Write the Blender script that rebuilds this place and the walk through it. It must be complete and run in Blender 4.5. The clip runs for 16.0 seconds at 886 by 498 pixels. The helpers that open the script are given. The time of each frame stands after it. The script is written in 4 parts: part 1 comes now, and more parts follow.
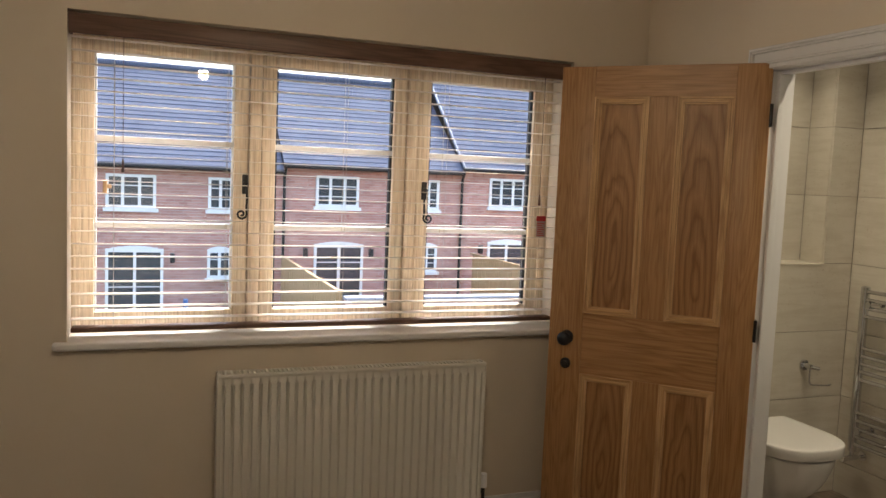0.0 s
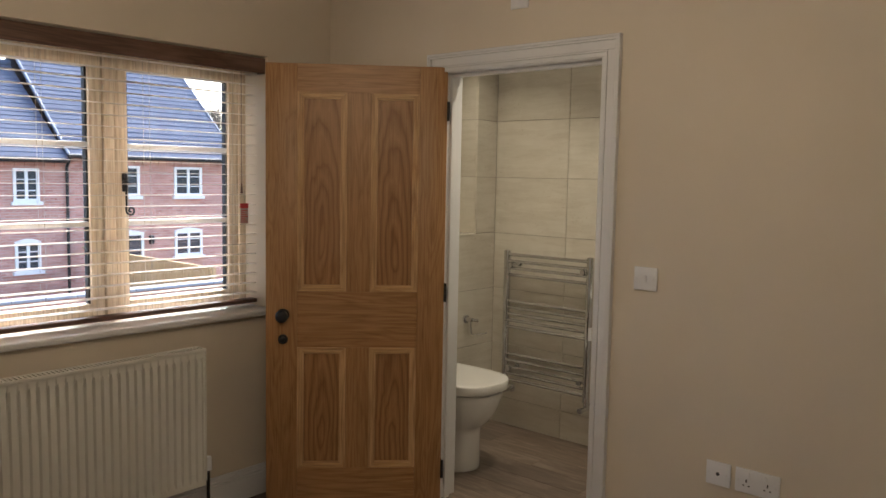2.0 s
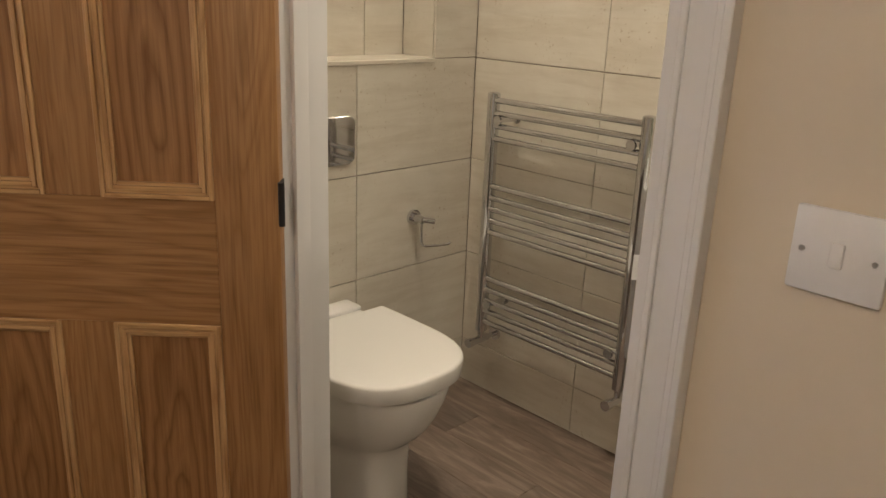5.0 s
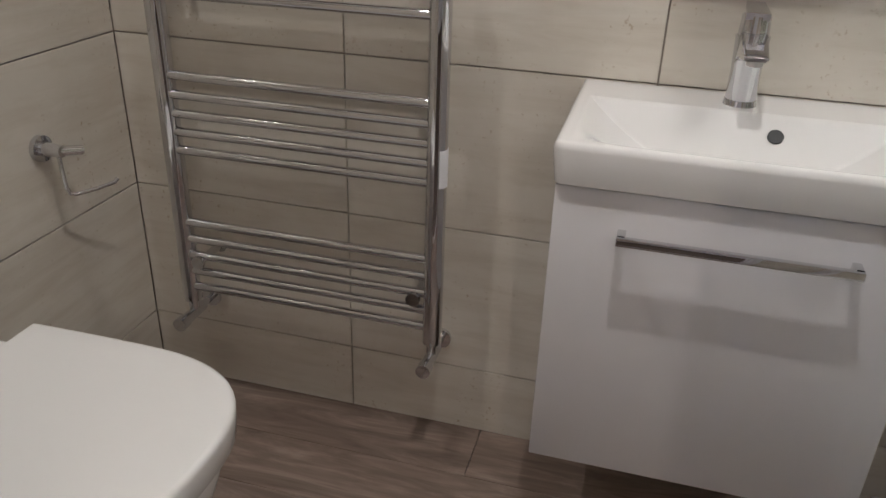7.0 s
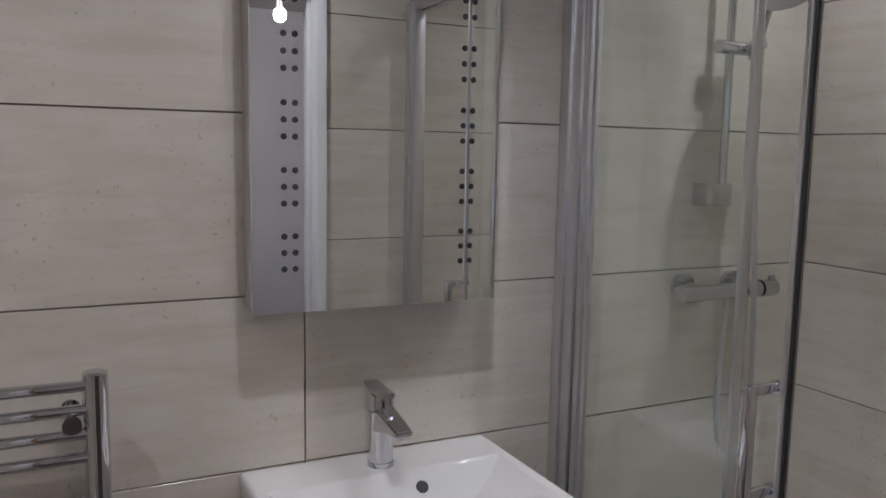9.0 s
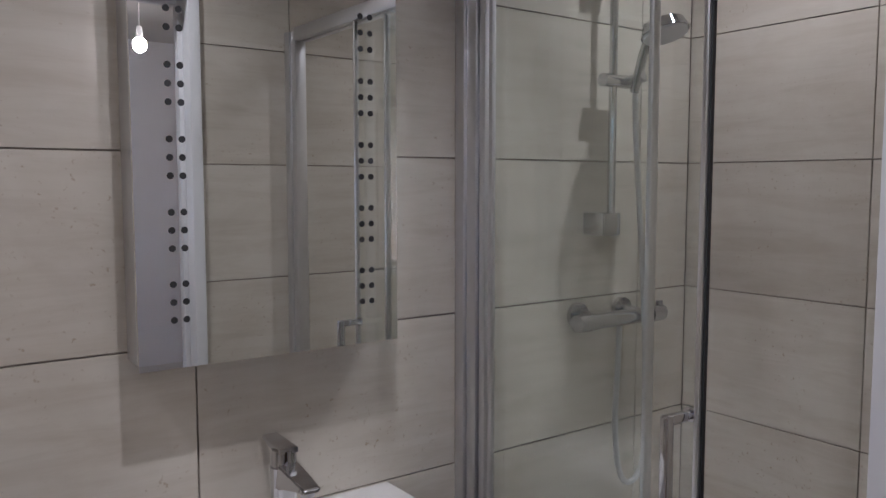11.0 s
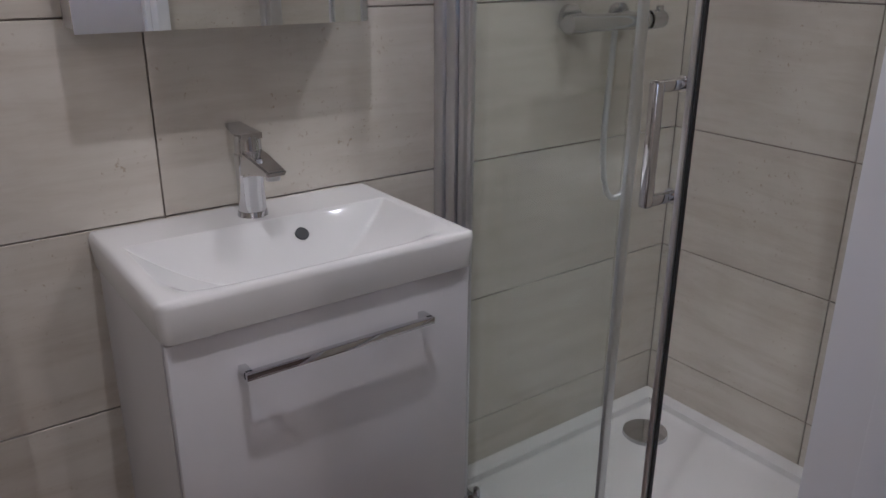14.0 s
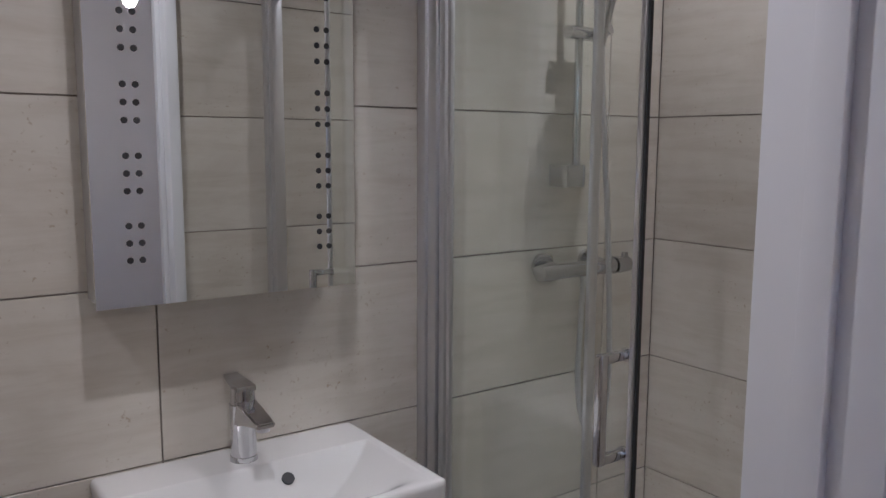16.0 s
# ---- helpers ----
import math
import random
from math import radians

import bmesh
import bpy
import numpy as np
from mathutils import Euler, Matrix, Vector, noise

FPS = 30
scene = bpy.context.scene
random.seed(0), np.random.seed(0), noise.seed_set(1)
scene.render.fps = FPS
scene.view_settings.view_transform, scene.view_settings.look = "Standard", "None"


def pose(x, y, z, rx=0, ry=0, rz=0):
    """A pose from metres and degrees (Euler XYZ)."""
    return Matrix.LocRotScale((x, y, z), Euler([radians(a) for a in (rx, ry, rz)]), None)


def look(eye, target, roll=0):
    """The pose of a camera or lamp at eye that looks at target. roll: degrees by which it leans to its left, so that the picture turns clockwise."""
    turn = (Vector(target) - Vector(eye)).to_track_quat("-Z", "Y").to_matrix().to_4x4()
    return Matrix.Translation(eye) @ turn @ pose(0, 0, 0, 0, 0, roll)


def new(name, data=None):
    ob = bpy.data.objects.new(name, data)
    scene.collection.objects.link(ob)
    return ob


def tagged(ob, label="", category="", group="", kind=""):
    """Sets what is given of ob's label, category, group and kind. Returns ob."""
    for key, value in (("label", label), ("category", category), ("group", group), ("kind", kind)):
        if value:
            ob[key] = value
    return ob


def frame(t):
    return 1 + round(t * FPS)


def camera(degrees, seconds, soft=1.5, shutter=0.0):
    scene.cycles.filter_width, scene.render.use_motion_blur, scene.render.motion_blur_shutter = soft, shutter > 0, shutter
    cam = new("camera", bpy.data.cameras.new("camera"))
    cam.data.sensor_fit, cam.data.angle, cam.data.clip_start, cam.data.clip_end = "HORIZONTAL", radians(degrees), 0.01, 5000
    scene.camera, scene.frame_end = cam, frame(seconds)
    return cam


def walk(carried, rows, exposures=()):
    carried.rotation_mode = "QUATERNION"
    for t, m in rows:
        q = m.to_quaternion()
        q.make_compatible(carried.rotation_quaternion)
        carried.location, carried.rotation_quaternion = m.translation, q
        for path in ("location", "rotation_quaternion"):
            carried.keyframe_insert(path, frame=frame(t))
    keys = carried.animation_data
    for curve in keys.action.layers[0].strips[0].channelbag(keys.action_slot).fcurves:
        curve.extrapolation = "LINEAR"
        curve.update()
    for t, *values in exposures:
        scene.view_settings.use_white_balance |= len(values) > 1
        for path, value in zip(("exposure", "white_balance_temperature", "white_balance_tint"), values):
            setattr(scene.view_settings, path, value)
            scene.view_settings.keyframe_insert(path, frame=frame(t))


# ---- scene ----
cam = camera(58.6, 16.0)
PATH = [
    (0, (0.19, 0.137, 1.42), (0.906, 1.997, 1.25), 2.4),
    (0.5, (0.031, 0.173, 1.395), (1.071, 1.875, 1.24), 1.7),
    (1, (-0.101, 0.164, 1.418), (1.233, 1.646, 1.255), 1.5),
    (1.5, (-0.25, 0.132, 1.416), (1.239, 1.456, 1.244), 1.6),
    (2, (-0.279, 0.147, 1.424), (1.219, 1.459, 1.243), 1.1),
    (2.5, (-0.102, 0.192, 1.4), (1.409, 1.486, 1.196), -0.2),
    (3, (0.181, 0.295, 1.38), (1.683, 1.579, 1.07), 0.3),
    (3.2, (0.312, 0.357, 1.371), (1.811, 1.64, 1.047), 0.3),
    (5.3, (1.653, 1.313, 1.282), (2.957, 2.673, 0.612), 2.0),
    (5.5, (1.733, 1.391, 1.268), (3.023, 2.749, 0.566), 1.8),
    (6, (1.876, 1.574, 1.204), (3.221, 2.808, 0.385), 1.8),
    (6.5, (1.971, 1.736, 1.142), (3.499, 2.651, 0.234), 1.9),
    (7, (2.012, 1.891, 1.129), (3.736, 2.352, 0.226), 1.9),
    (7.5, (1.998, 2.024, 1.121), (3.786, 1.951, 0.228), -1.3),
    (8, (2.007, 2.146, 1.223), (3.855, 1.753, 0.567), 1.0),
    (8.5, (2.04, 2.261, 1.328), (3.886, 1.573, 0.984), 1.4),
    (9, (1.976, 2.292, 1.371), (3.756, 1.413, 1.125), 1.1),
    (9.2, (2.003, 2.341, 1.384), (3.717, 1.329, 1.189), 1.4),
    (11.5, (2.075, 2.296, 1.374), (3.68, 1.117, 1.19), -0.2),
    (12, (2.108, 2.247, 1.304), (3.717, 1.098, 0.998), -0.4),
    (12.5, (2.118, 2.241, 1.235), (3.688, 1.102, 0.747), -0.1),
    (13, (2.1, 2.236, 1.186), (3.628, 1.128, 0.524), 0.3),
    (13.5, (2.096, 2.241, 1.181), (3.602, 1.143, 0.456), 0.4),
    (14, (2.086, 2.249, 1.198), (3.6, 1.144, 0.5), 0.3),
    (14.5, (2.054, 2.257, 1.234), (3.6, 1.139, 0.635), 0.1),
    (15, (2.002, 2.277, 1.273), (3.588, 1.146, 0.818), -0.3),
    (15.5, (1.965, 2.275, 1.324), (3.584, 1.15, 0.991), -0.3),
    (16, (1.967, 2.262, 1.353), (3.585, 1.117, 1.094), 0.3),
]
walk(cam, [(t, look(eye, target, roll)) for t, eye, target, roll in PATH],
     [(0, 2.4, 6450, 10), (1.5, 2.45, 5850, 10), (2.0, 2.45, 6150, 10), (2.5, 2.4, 6800, 10), (3.0, 2.3, 6850, 10), (5.3, 2.95, 6150, 14), (6.5, 2.75, 5500, 15), (7.0, 2.7, 5200, 17), (7.5, 2.7, 5050, 18), (8.0, 2.5, 4950, 19), (8.5, 2.25, 4900, 21), (9.0, 2.2, 4900, 21), (11.3, 2.15, 4900, 23), (13.5, 2.15, 4900, 23), (16, 2.15, 4900, 23)])

# ---- world, sun and lamps ----
world = bpy.data.worlds.new("overcast_sky")
scene.world = world
world.use_nodes = True
wn, wl = world.node_tree.nodes, world.node_tree.links
sky = wn.new("ShaderNodeTexSky")
sky.sky_type, sky.sun_disc = "NISHITA", False
sky.sun_elevation, sky.sun_rotation = radians(45), radians(55)
sky.air_density, sky.dust_density, sky.ozone_density = 1.0, 3.0, 1.0
wl.new(sky.outputs[0], wn["Background"].inputs[0])
wn["Background"].inputs[1].default_value = 0.15


def lamp(name, kind, place, power, colour, size, target=None):
    data = bpy.data.lights.new(name, kind)
    data.energy, data.color = power, colour
    if kind == "SUN":
        data.angle = size
    elif kind == "AREA":
        data.shape, data.size, data.spread = "DISK", size, radians(116)
    else:
        data.shadow_soft_size = size
    ob = new(name, data)
    ob.matrix_world = look(place, target) if target else Matrix.Translation(place)
    return ob


lamp("sun", "SUN", (0, 0, 30), 1.6, (1.0, 0.96, 0.9), radians(25), (-9, -11, 12))
BULB = (0.55, 1.25, 2.03)
SPOTS = [(2.79, 2.70, 0.52), (2.64, 1.95, 0.75), (2.95, 0.86, 0.55)]
for sx, sy, watts in SPOTS:
    lamp("downlight_lamp", "AREA", (sx, sy, 2.285), watts, (1.0, 0.86, 0.615), 0.025, (sx, sy, 0))


# ---- materials ----
class Mat:
    """A small builder of procedural materials."""

    def __init__(self, name, colour, rough=0.5, metal=0.0):
        self.m = bpy.data.materials.new(name)
        self.m.use_nodes = True
        self.n, self.l = self.m.node_tree.nodes, self.m.node_tree.links
        self.b = self.n["Principled BSDF"]
        self.b.inputs["Base Color"].default_value = (*colour, 1)
        self.b.inputs["Roughness"].default_value = rough
        self.b.inputs["Metallic"].default_value = metal

    def coords(self, scale=(1, 1, 1), shift=False, space="Object"):
        tc, mp = self.n.new("ShaderNodeTexCoord"), self.n.new("ShaderNodeMapping")
        mp.inputs["Scale"].default_value = scale
        self.l.new(tc.outputs[space], mp.inputs["Vector"])
        if shift:
            oi, mul = self.n.new("ShaderNodeObjectInfo"), self.n.new("ShaderNodeVectorMath")
            mul.operation = "SCALE"
            cb = self.n.new("ShaderNodeCombineXYZ")
            for k in range(3):
                self.l.new(oi.outputs["Random"], cb.inputs[k])
            self.l.new(cb.outputs[0], mul.inputs[0])
            mul.inputs["Scale"].default_value = 37.0
            self.l.new(mul.outputs[0], mp.inputs["Location"])
        return mp.outputs[0]

    def noise(self, vec, scale, detail=4.0, rough=0.6, distort=0.0):
        t = self.n.new("ShaderNodeTexNoise")
        t.inputs["Scale"].default_value, t.inputs["Detail"].default_value = scale, detail
        t.inputs["Roughness"].default_value, t.inputs["Distortion"].default_value = rough, distort
        self.l.new(vec, t.inputs["Vector"])
        return t.outputs[0]

    def ramp(self, fac, stops):
        r = self.n.new("ShaderNodeValToRGB")
        while len(r.color_ramp.elements) < len(stops):
            r.color_ramp.elements.new(0.5)
        for e, (p, c) in zip(r.color_ramp.elements, stops):
            e.position, e.color = p, (*c, 1)
        self.l.new(fac, r.inputs[0])
        return r.outputs[0]

    def mix(self, fac, a, b, mode="MIX"):
        x = self.n.new("ShaderNodeMix")
        x.data_type, x.blend_type = "RGBA", mode
        for sock, v in ((x.inputs[0], fac), (x.inputs[6], a), (x.inputs[7], b)):
            if isinstance(v, (int, float)):
                sock.default_value = v
            elif isinstance(v, tuple):
                sock.default_value = (*v, 1)
            else:
                self.l.new(v, sock)
        return x.outputs[2]

    def colour(self, sock):
        self.l.new(sock, self.b.inputs["Base Color"])
        return self

    def bump(self, sock, strength=0.2, dist=0.002):
        bp = self.n.new("ShaderNodeBump")
        bp.inputs["Strength"].default_value, bp.inputs["Distance"].default_value = strength, dist
        self.l.new(sock, bp.inputs["Height"])
        self.l.new(bp.outputs[0], self.b.inputs["Normal"])
        return self

    def rough(self, sock, lo, hi):
        mr = self.n.new("ShaderNodeMapRange")
        mr.inputs[3].default_value, mr.inputs[4].default_value = lo, hi
        self.l.new(sock, mr.inputs[0])
        self.l.new(mr.outputs[0], self.b.inputs["Roughness"])
        return self


def painted(name, c, rough=0.5, vary=0.06, bump=0.08, size=60.0):
    k = Mat(name, c, rough)
    v = k.coords()
    big = k.noise(v, 1.3, 3)
    fine = k.noise(v, size, 4)
    lo = tuple(x * (1 - vary) for x in c)
    hi = tuple(min(1, x * (1 + vary)) for x in c)
    k.colour(k.ramp(big, [(0.3, lo), (0.7, hi)]))
    k.rough(fine, rough - 0.05, rough + 0.06)
    k.bump(fine, bump, 0.001)
    return k.m


def plain(name, c, rough=0.4, metal=0.0, vary=0.05):
    k = Mat(name, c, rough, metal)
    v = k.coords()
    f = k.noise(v, 25, 4)
    k.colour(k.ramp(f, [(0.3, tuple(x * (1 - vary) for x in c)), (0.7, c)]))
    k.rough(f, max(0.02, rough - 0.03), rough + 0.04)
    return k.m


def glass(name, c, rough=0.0):
    k = Mat(name, c, rough)
    k.b.inputs["Transmission Weight"].default_value = 1.0
    k.b.inputs["IOR"].default_value = 1.45
    return k.m


def oak(name, dark, light, along, scale=1.0):
    """Wood with cathedral figure: stretched rings and fine pores along one axis."""
    k = Mat(name, light, 0.42)
    st = [9.0 * scale, 9.0 * scale, 9.0 * scale]
    st[along] = 0.9 * scale
    v = k.coords(tuple(st), True)
    n1 = k.noise(v, 1.0, 3, 0.5, 0.6)
    w = k.n.new("ShaderNodeMath")
    w.operation = "MULTIPLY"
    k.l.new(n1, w.inputs[0])
    w.inputs[1].default_value = 9.0
    fr = k.n.new("ShaderNodeMath")
    fr.operation = "PINGPONG"
    k.l.new(w.outputs[0], fr.inputs[0])
    fr.inputs[1].default_value = 0.5
    dbl = k.n.new("ShaderNodeMath")
    dbl.operation = "MULTIPLY"
    k.l.new(fr.outputs[0], dbl.inputs[0])
    dbl.inputs[1].default_value = 2.0
    sf = [160.0, 160.0, 160.0]
    sf[along] = 5.0
    pores = k.noise(k.coords(tuple(sf), True), 1.0, 3, 0.6)
    mid = tuple((a + b) / 2 for a, b in zip(dark, light))
    base = k.ramp(dbl.outputs[0], [(0.0, dark), (0.35, mid), (0.9, light)])
    grain = k.ramp(pores, [(0.32, (0.62, 0.56, 0.5)), (0.55, (1, 1, 1))])
    k.colour(k.mix(0.75, base, grain, "MULTIPLY"))
    k.bump(pores, 0.12, 0.001)
    k.rough(pores, 0.5, 0.38)
    return k.m


def oak_cathedral(name, dark, light, flare):
    """Crown-cut oak: nested arches up the middle of a panel, straight grain at its sides."""
    k = Mat(name, light, 0.42)
    tc, sp = k.n.new("ShaderNodeTexCoord"), k.n.new("ShaderNodeSeparateXYZ")
    k.l.new(tc.outputs["Object"], sp.inputs[0])

    def math_(op, a, b=0.0):
        nd = k.n.new("ShaderNodeMath")
        nd.operation = op
        for sock, v in zip(nd.inputs, (a, b)):
            if isinstance(v, (int, float)):
                sock.default_value = v
            else:
                k.l.new(v, sock)
        return nd.outputs[0]

    wob = k.noise(k.coords((6, 6, 2.2), True), 1.0, 3, 0.55, 0.4)
    wig = k.noise(k.coords((40, 40, 9), True), 1.0, 3, 0.6)
    d = math_("MULTIPLY", math_("ADD", sp.outputs[2], math_("MULTIPLY", math_("SUBTRACT", wob, 0.5), 0.7)), flare)
    x = math_("ADD", sp.outputs[0], math_("MULTIPLY", math_("SUBTRACT", wob, 0.5), 0.05))
    r = math_("SQRT", math_("ADD", math_("MULTIPLY", x, x), math_("MULTIPLY", d, d)))
    r = math_("ADD", r, math_("MULTIPLY", wig, 0.006))
    ring = math_("FRACT", math_("MULTIPLY", r, 50.0))
    pores = k.noise(k.coords((190, 190, 6), True), 1.0, 3, 0.6)
    mid = tuple(0.45 * a + 0.55 * b for a, b in zip(dark, light))
    base = k.ramp(ring, [(0.0, mid), (0.3, light), (0.62, mid), (0.86, dark), (1.0, mid)])
    k.colour(k.mix(0.6, base, k.ramp(pores, [(0.34, (0.64, 0.58, 0.52)), (0.56, (1, 1, 1))]), "MULTIPLY"))
    k.bump(pores, 0.12, 0.001)
    k.rough(pores, 0.5, 0.38)
    return k.m


def tile_mat(name):
    k = Mat(name, (0.6, 0.56, 0.49), 0.2)
    v = k.coords((1, 1, 1), True)
    cloud = k.noise(v, 3.2, 5, 0.62, 0.4)
    streak = k.noise(k.coords((3.0, 3.0, 22.0), True), 1.2, 5, 0.65, 0.5)
    pits = k.noise(v, 110, 2, 0.5)
    patch = k.noise(v, 6.0, 3)
    c1 = k.ramp(cloud, [(0.25, (0.57, 0.525, 0.455)), (0.5, (0.63, 0.59, 0.52)), (0.75, (0.68, 0.645, 0.575))])
    c2 = k.ramp(streak, [(0.3, (0.8, 0.765, 0.72)), (0.58, (1, 1, 1))])
    c = k.mix(0.6, c1, c2, "MULTIPLY")
    pit = k.ramp(pits, [(0.26, (0.76, 0.7, 0.63)), (0.35, (1, 1, 1))])
    gate = k.ramp(patch, [(0.46, (0, 0, 0)), (0.58, (1, 1, 1))])
    c = k.mix(gate, c, k.mix(1.0, c, pit, "MULTIPLY"))
    k.colour(c)
    k.rough(cloud, 0.14, 0.26)
    k.bump(streak, 0.05, 0.001)
    return k.m


def plank_mat(name):
    k = Mat(name, (0.2, 0.15, 0.12), 0.35)
    v = k.coords((14, 2.2, 14), True)
    g = k.noise(v, 1.5, 6, 0.62, 1.6)
    f = k.noise(k.coords((180, 7, 60), True), 1.0, 3)
    c = k.ramp(g, [(0.25, (0.105, 0.078, 0.064)), (0.5, (0.2, 0.155, 0.128)), (0.75, (0.33, 0.275, 0.235))])
    oi = k.n.new("ShaderNodeObjectInfo")
    tone = k.ramp(oi.outputs["Random"], [(0.0, (0.72, 0.7, 0.7)), (1.0, (1.1, 1.06, 1.02))])
    c = k.mix(1.0, c, tone, "MULTIPLY")
    c = k.mix(0.2, c, k.ramp(f, [(0.35, (0.4, 0.38, 0.36)), (0.6, (1, 1, 1))]), "MULTIPLY")
    k.colour(c)
    k.bump(f, 0.15, 0.001)
    k.rough(g, 0.3, 0.45)
    return k.m


def brick_mat(name):
    k = Mat(name, (0.4, 0.15, 0.1), 0.85)
    tc = k.n.new("ShaderNodeTexCoord")
    sp, cb = k.n.new("ShaderNodeSeparateXYZ"), k.n.new("ShaderNodeCombineXYZ")
    k.l.new(tc.outputs["Object"], sp.inputs[0])
    k.l.new(sp.outputs[0], cb.inputs[0])
    k.l.new(sp.outputs[2], cb.inputs[1])
    br = k.n.new("ShaderNodeTexBrick")
    br.inputs["Scale"].default_value = 1.0
    br.inputs["Brick Width"].default_value, br.inputs["Row Height"].default_value = 0.225, 0.075
    br.inputs["Mortar Size"].default_value = 0.006
    br.inputs["Color1"].default_value = (0.45, 0.205, 0.17, 1)
    br.inputs["Color2"].default_value = (0.6, 0.325, 0.27, 1)
    br.inputs["Mortar"].default_value = (0.55, 0.48, 0.43, 1)
    k.l.new(cb.outputs[0], br.inputs["Vector"])
    n = k.noise(tc.outputs["Object"], 0.9, 4)
    k.colour(k.mix(0.4, br.outputs[0], k.ramp(n, [(0.3, (0.6, 0.55, 0.55)), (0.7, (1, 1, 1))]), "MULTIPLY"))
    k.bump(br.outputs[1], -0.4, 0.008)
    return k.m


def roof_mat(name):
    k = Mat(name, (0.1, 0.11, 0.14), 0.95)
    k.b.inputs["Specular IOR Level"].default_value = 0.1
    v = k.coords()
    n = k.noise(v, 1.2, 4)
    f = k.noise(k.coords((4, 1, 1)), 9, 3)
    a = k.ramp(n, [(0.3, (0.1, 0.112, 0.155)), (0.7, (0.14, 0.152, 0.2))])
    k.colour(k.mix(0.5, a, k.ramp(f, [(0.3, (0.65, 0.65, 0.68)), (0.7, (1, 1, 1))]), "MULTIPLY"))
    return k.m


def carpet_mat(name):
    k = Mat(name, (0.12, 0.09, 0.075), 0.95)
    v = k.coords()
    f = k.noise(v, 260, 3)
    k.colour(k.ramp(f, [(0.3, (0.07, 0.055, 0.048)), (0.7, (0.17, 0.135, 0.115))]))
    k.bump(f, 0.6, 0.004)
    return k.m


M_WALL = painted("magnolia_paint", (0.68, 0.6, 0.5), 0.7, 0.03, 0.1, 90)
M_CEIL = painted("white_ceiling_paint", (0.8, 0.79, 0.77), 0.8, 0.02)
# Bluer and paler than the magnolia: the window's daylight is put into this colour.
M_DAYLIT = painted("daylit_wall_paint", (0.84, 0.86, 0.92), 0.6, 0.02)
M_TRIM = painted("white_gloss_trim", (0.74, 0.74, 0.76), 0.3, 0.02, 0.04)
M_OAK_V = oak("oak_upright", (0.345, 0.175, 0.067), (0.43, 0.235, 0.1), 2, 1.5)
M_OAK_P = oak_cathedral("oak_panel", (0.25, 0.118, 0.044), (0.42, 0.222, 0.093), 0.13)
M_OAK_H = oak("oak_level", (0.335, 0.17, 0.065), (0.43, 0.235, 0.1), 0, 1.3)
M_OAK_M = oak("oak_moulding", (0.5, 0.29, 0.13), (0.66, 0.43, 0.22), 2)
M_OAK_L = oak("oak_moulding_level", (0.5, 0.29, 0.13), (0.64, 0.41, 0.2), 0)
M_FRAME = oak("pale_oak_window", (0.8, 0.66, 0.49), (0.88, 0.77, 0.62), 2)
M_IRON = plain("black_iron", (0.025, 0.024, 0.026), 0.45, 0.3, 0.2)
M_SLAT = Mat("cream_slat", (0.9, 0.85, 0.79), 0.4)
slat_tr, slat_mix = M_SLAT.n.new("ShaderNodeBsdfTranslucent"), M_SLAT.n.new("ShaderNodeMixShader")
slat_tr.inputs[0].default_value = (0.9, 0.82, 0.73, 1)
slat_mix.inputs[0].default_value = 0.5
M_SLAT.l.new(M_SLAT.b.outputs[0], slat_mix.inputs[1])
M_SLAT.l.new(slat_tr.outputs[0], slat_mix.inputs[2])
M_SLAT.l.new(slat_mix.outputs[0], M_SLAT.n["Material Output"].inputs[0])
M_SLAT.rough(M_SLAT.noise(M_SLAT.coords((1, 30, 30)), 12), 0.32, 0.48)
M_SLAT = M_SLAT.m
M_VAL = oak("walnut_stain", (0.1, 0.052, 0.038), (0.17, 0.092, 0.066), 0)
M_CORD = plain("cord", (0.6, 0.54, 0.46), 0.8)
M_RAD = painted("radiator_enamel", (0.76, 0.74, 0.69), 0.32, 0.02, 0.02)
M_DARK = plain("dark_slot", (0.03, 0.03, 0.032), 0.6)
M_PLAST = plain("white_plastic", (0.8, 0.8, 0.83), 0.35)
M_CHROME = Mat("chrome", (0.66, 0.66, 0.68), 0.035, 1.0).m
M_SATIN = plain("satin_aluminium", (0.74, 0.74, 0.76), 0.3, 1.0, 0.03)
M_CER = Mat("white_ceramic", (0.67, 0.66, 0.65), 0.03)
M_CER.b.inputs["IOR"].default_value = 1.65
M_CER = M_CER.m
M_UNIT = Mat("white_gloss_unit", (0.67, 0.66, 0.68), 0.05).m
M_TILE = tile_mat("cream_stone_tile")
M_GROUT = plain("grey_grout", (0.43, 0.38, 0.325), 0.85, 0.0, 0.2)
M_MIRROR = Mat("mirror_silver", (0.9, 0.92, 0.91), 0.0, 1.0).m
M_GLASS = glass("clear_glass", (0.97, 0.99, 0.98))
M_SHGLASS = glass("shower_glass", (0.945, 0.977, 0.962))
M_PLANK = plank_mat("grey_brown_vinyl_plank")
M_CARPET = carpet_mat("brown_carpet")
M_BRICK = brick_mat("red_brick")
M_ROOF = roof_mat("slate_roof")
M_WHITE = painted("white_joinery", (0.82, 0.82, 0.82), 0.4, 0.02)
M_PANE = plain("dark_pane", (0.05, 0.06, 0.07), 0.08)
M_FENCE = oak("fence_board", (0.42, 0.27, 0.12), (0.6, 0.42, 0.22), 2)
M_COPE = painted("grey_coping", (0.3, 0.3, 0.34), 0.7, 0.1)
M_GRASS = painted("garden_ground", (0.16, 0.14, 0.1), 0.95, 0.3, 0.4, 6)
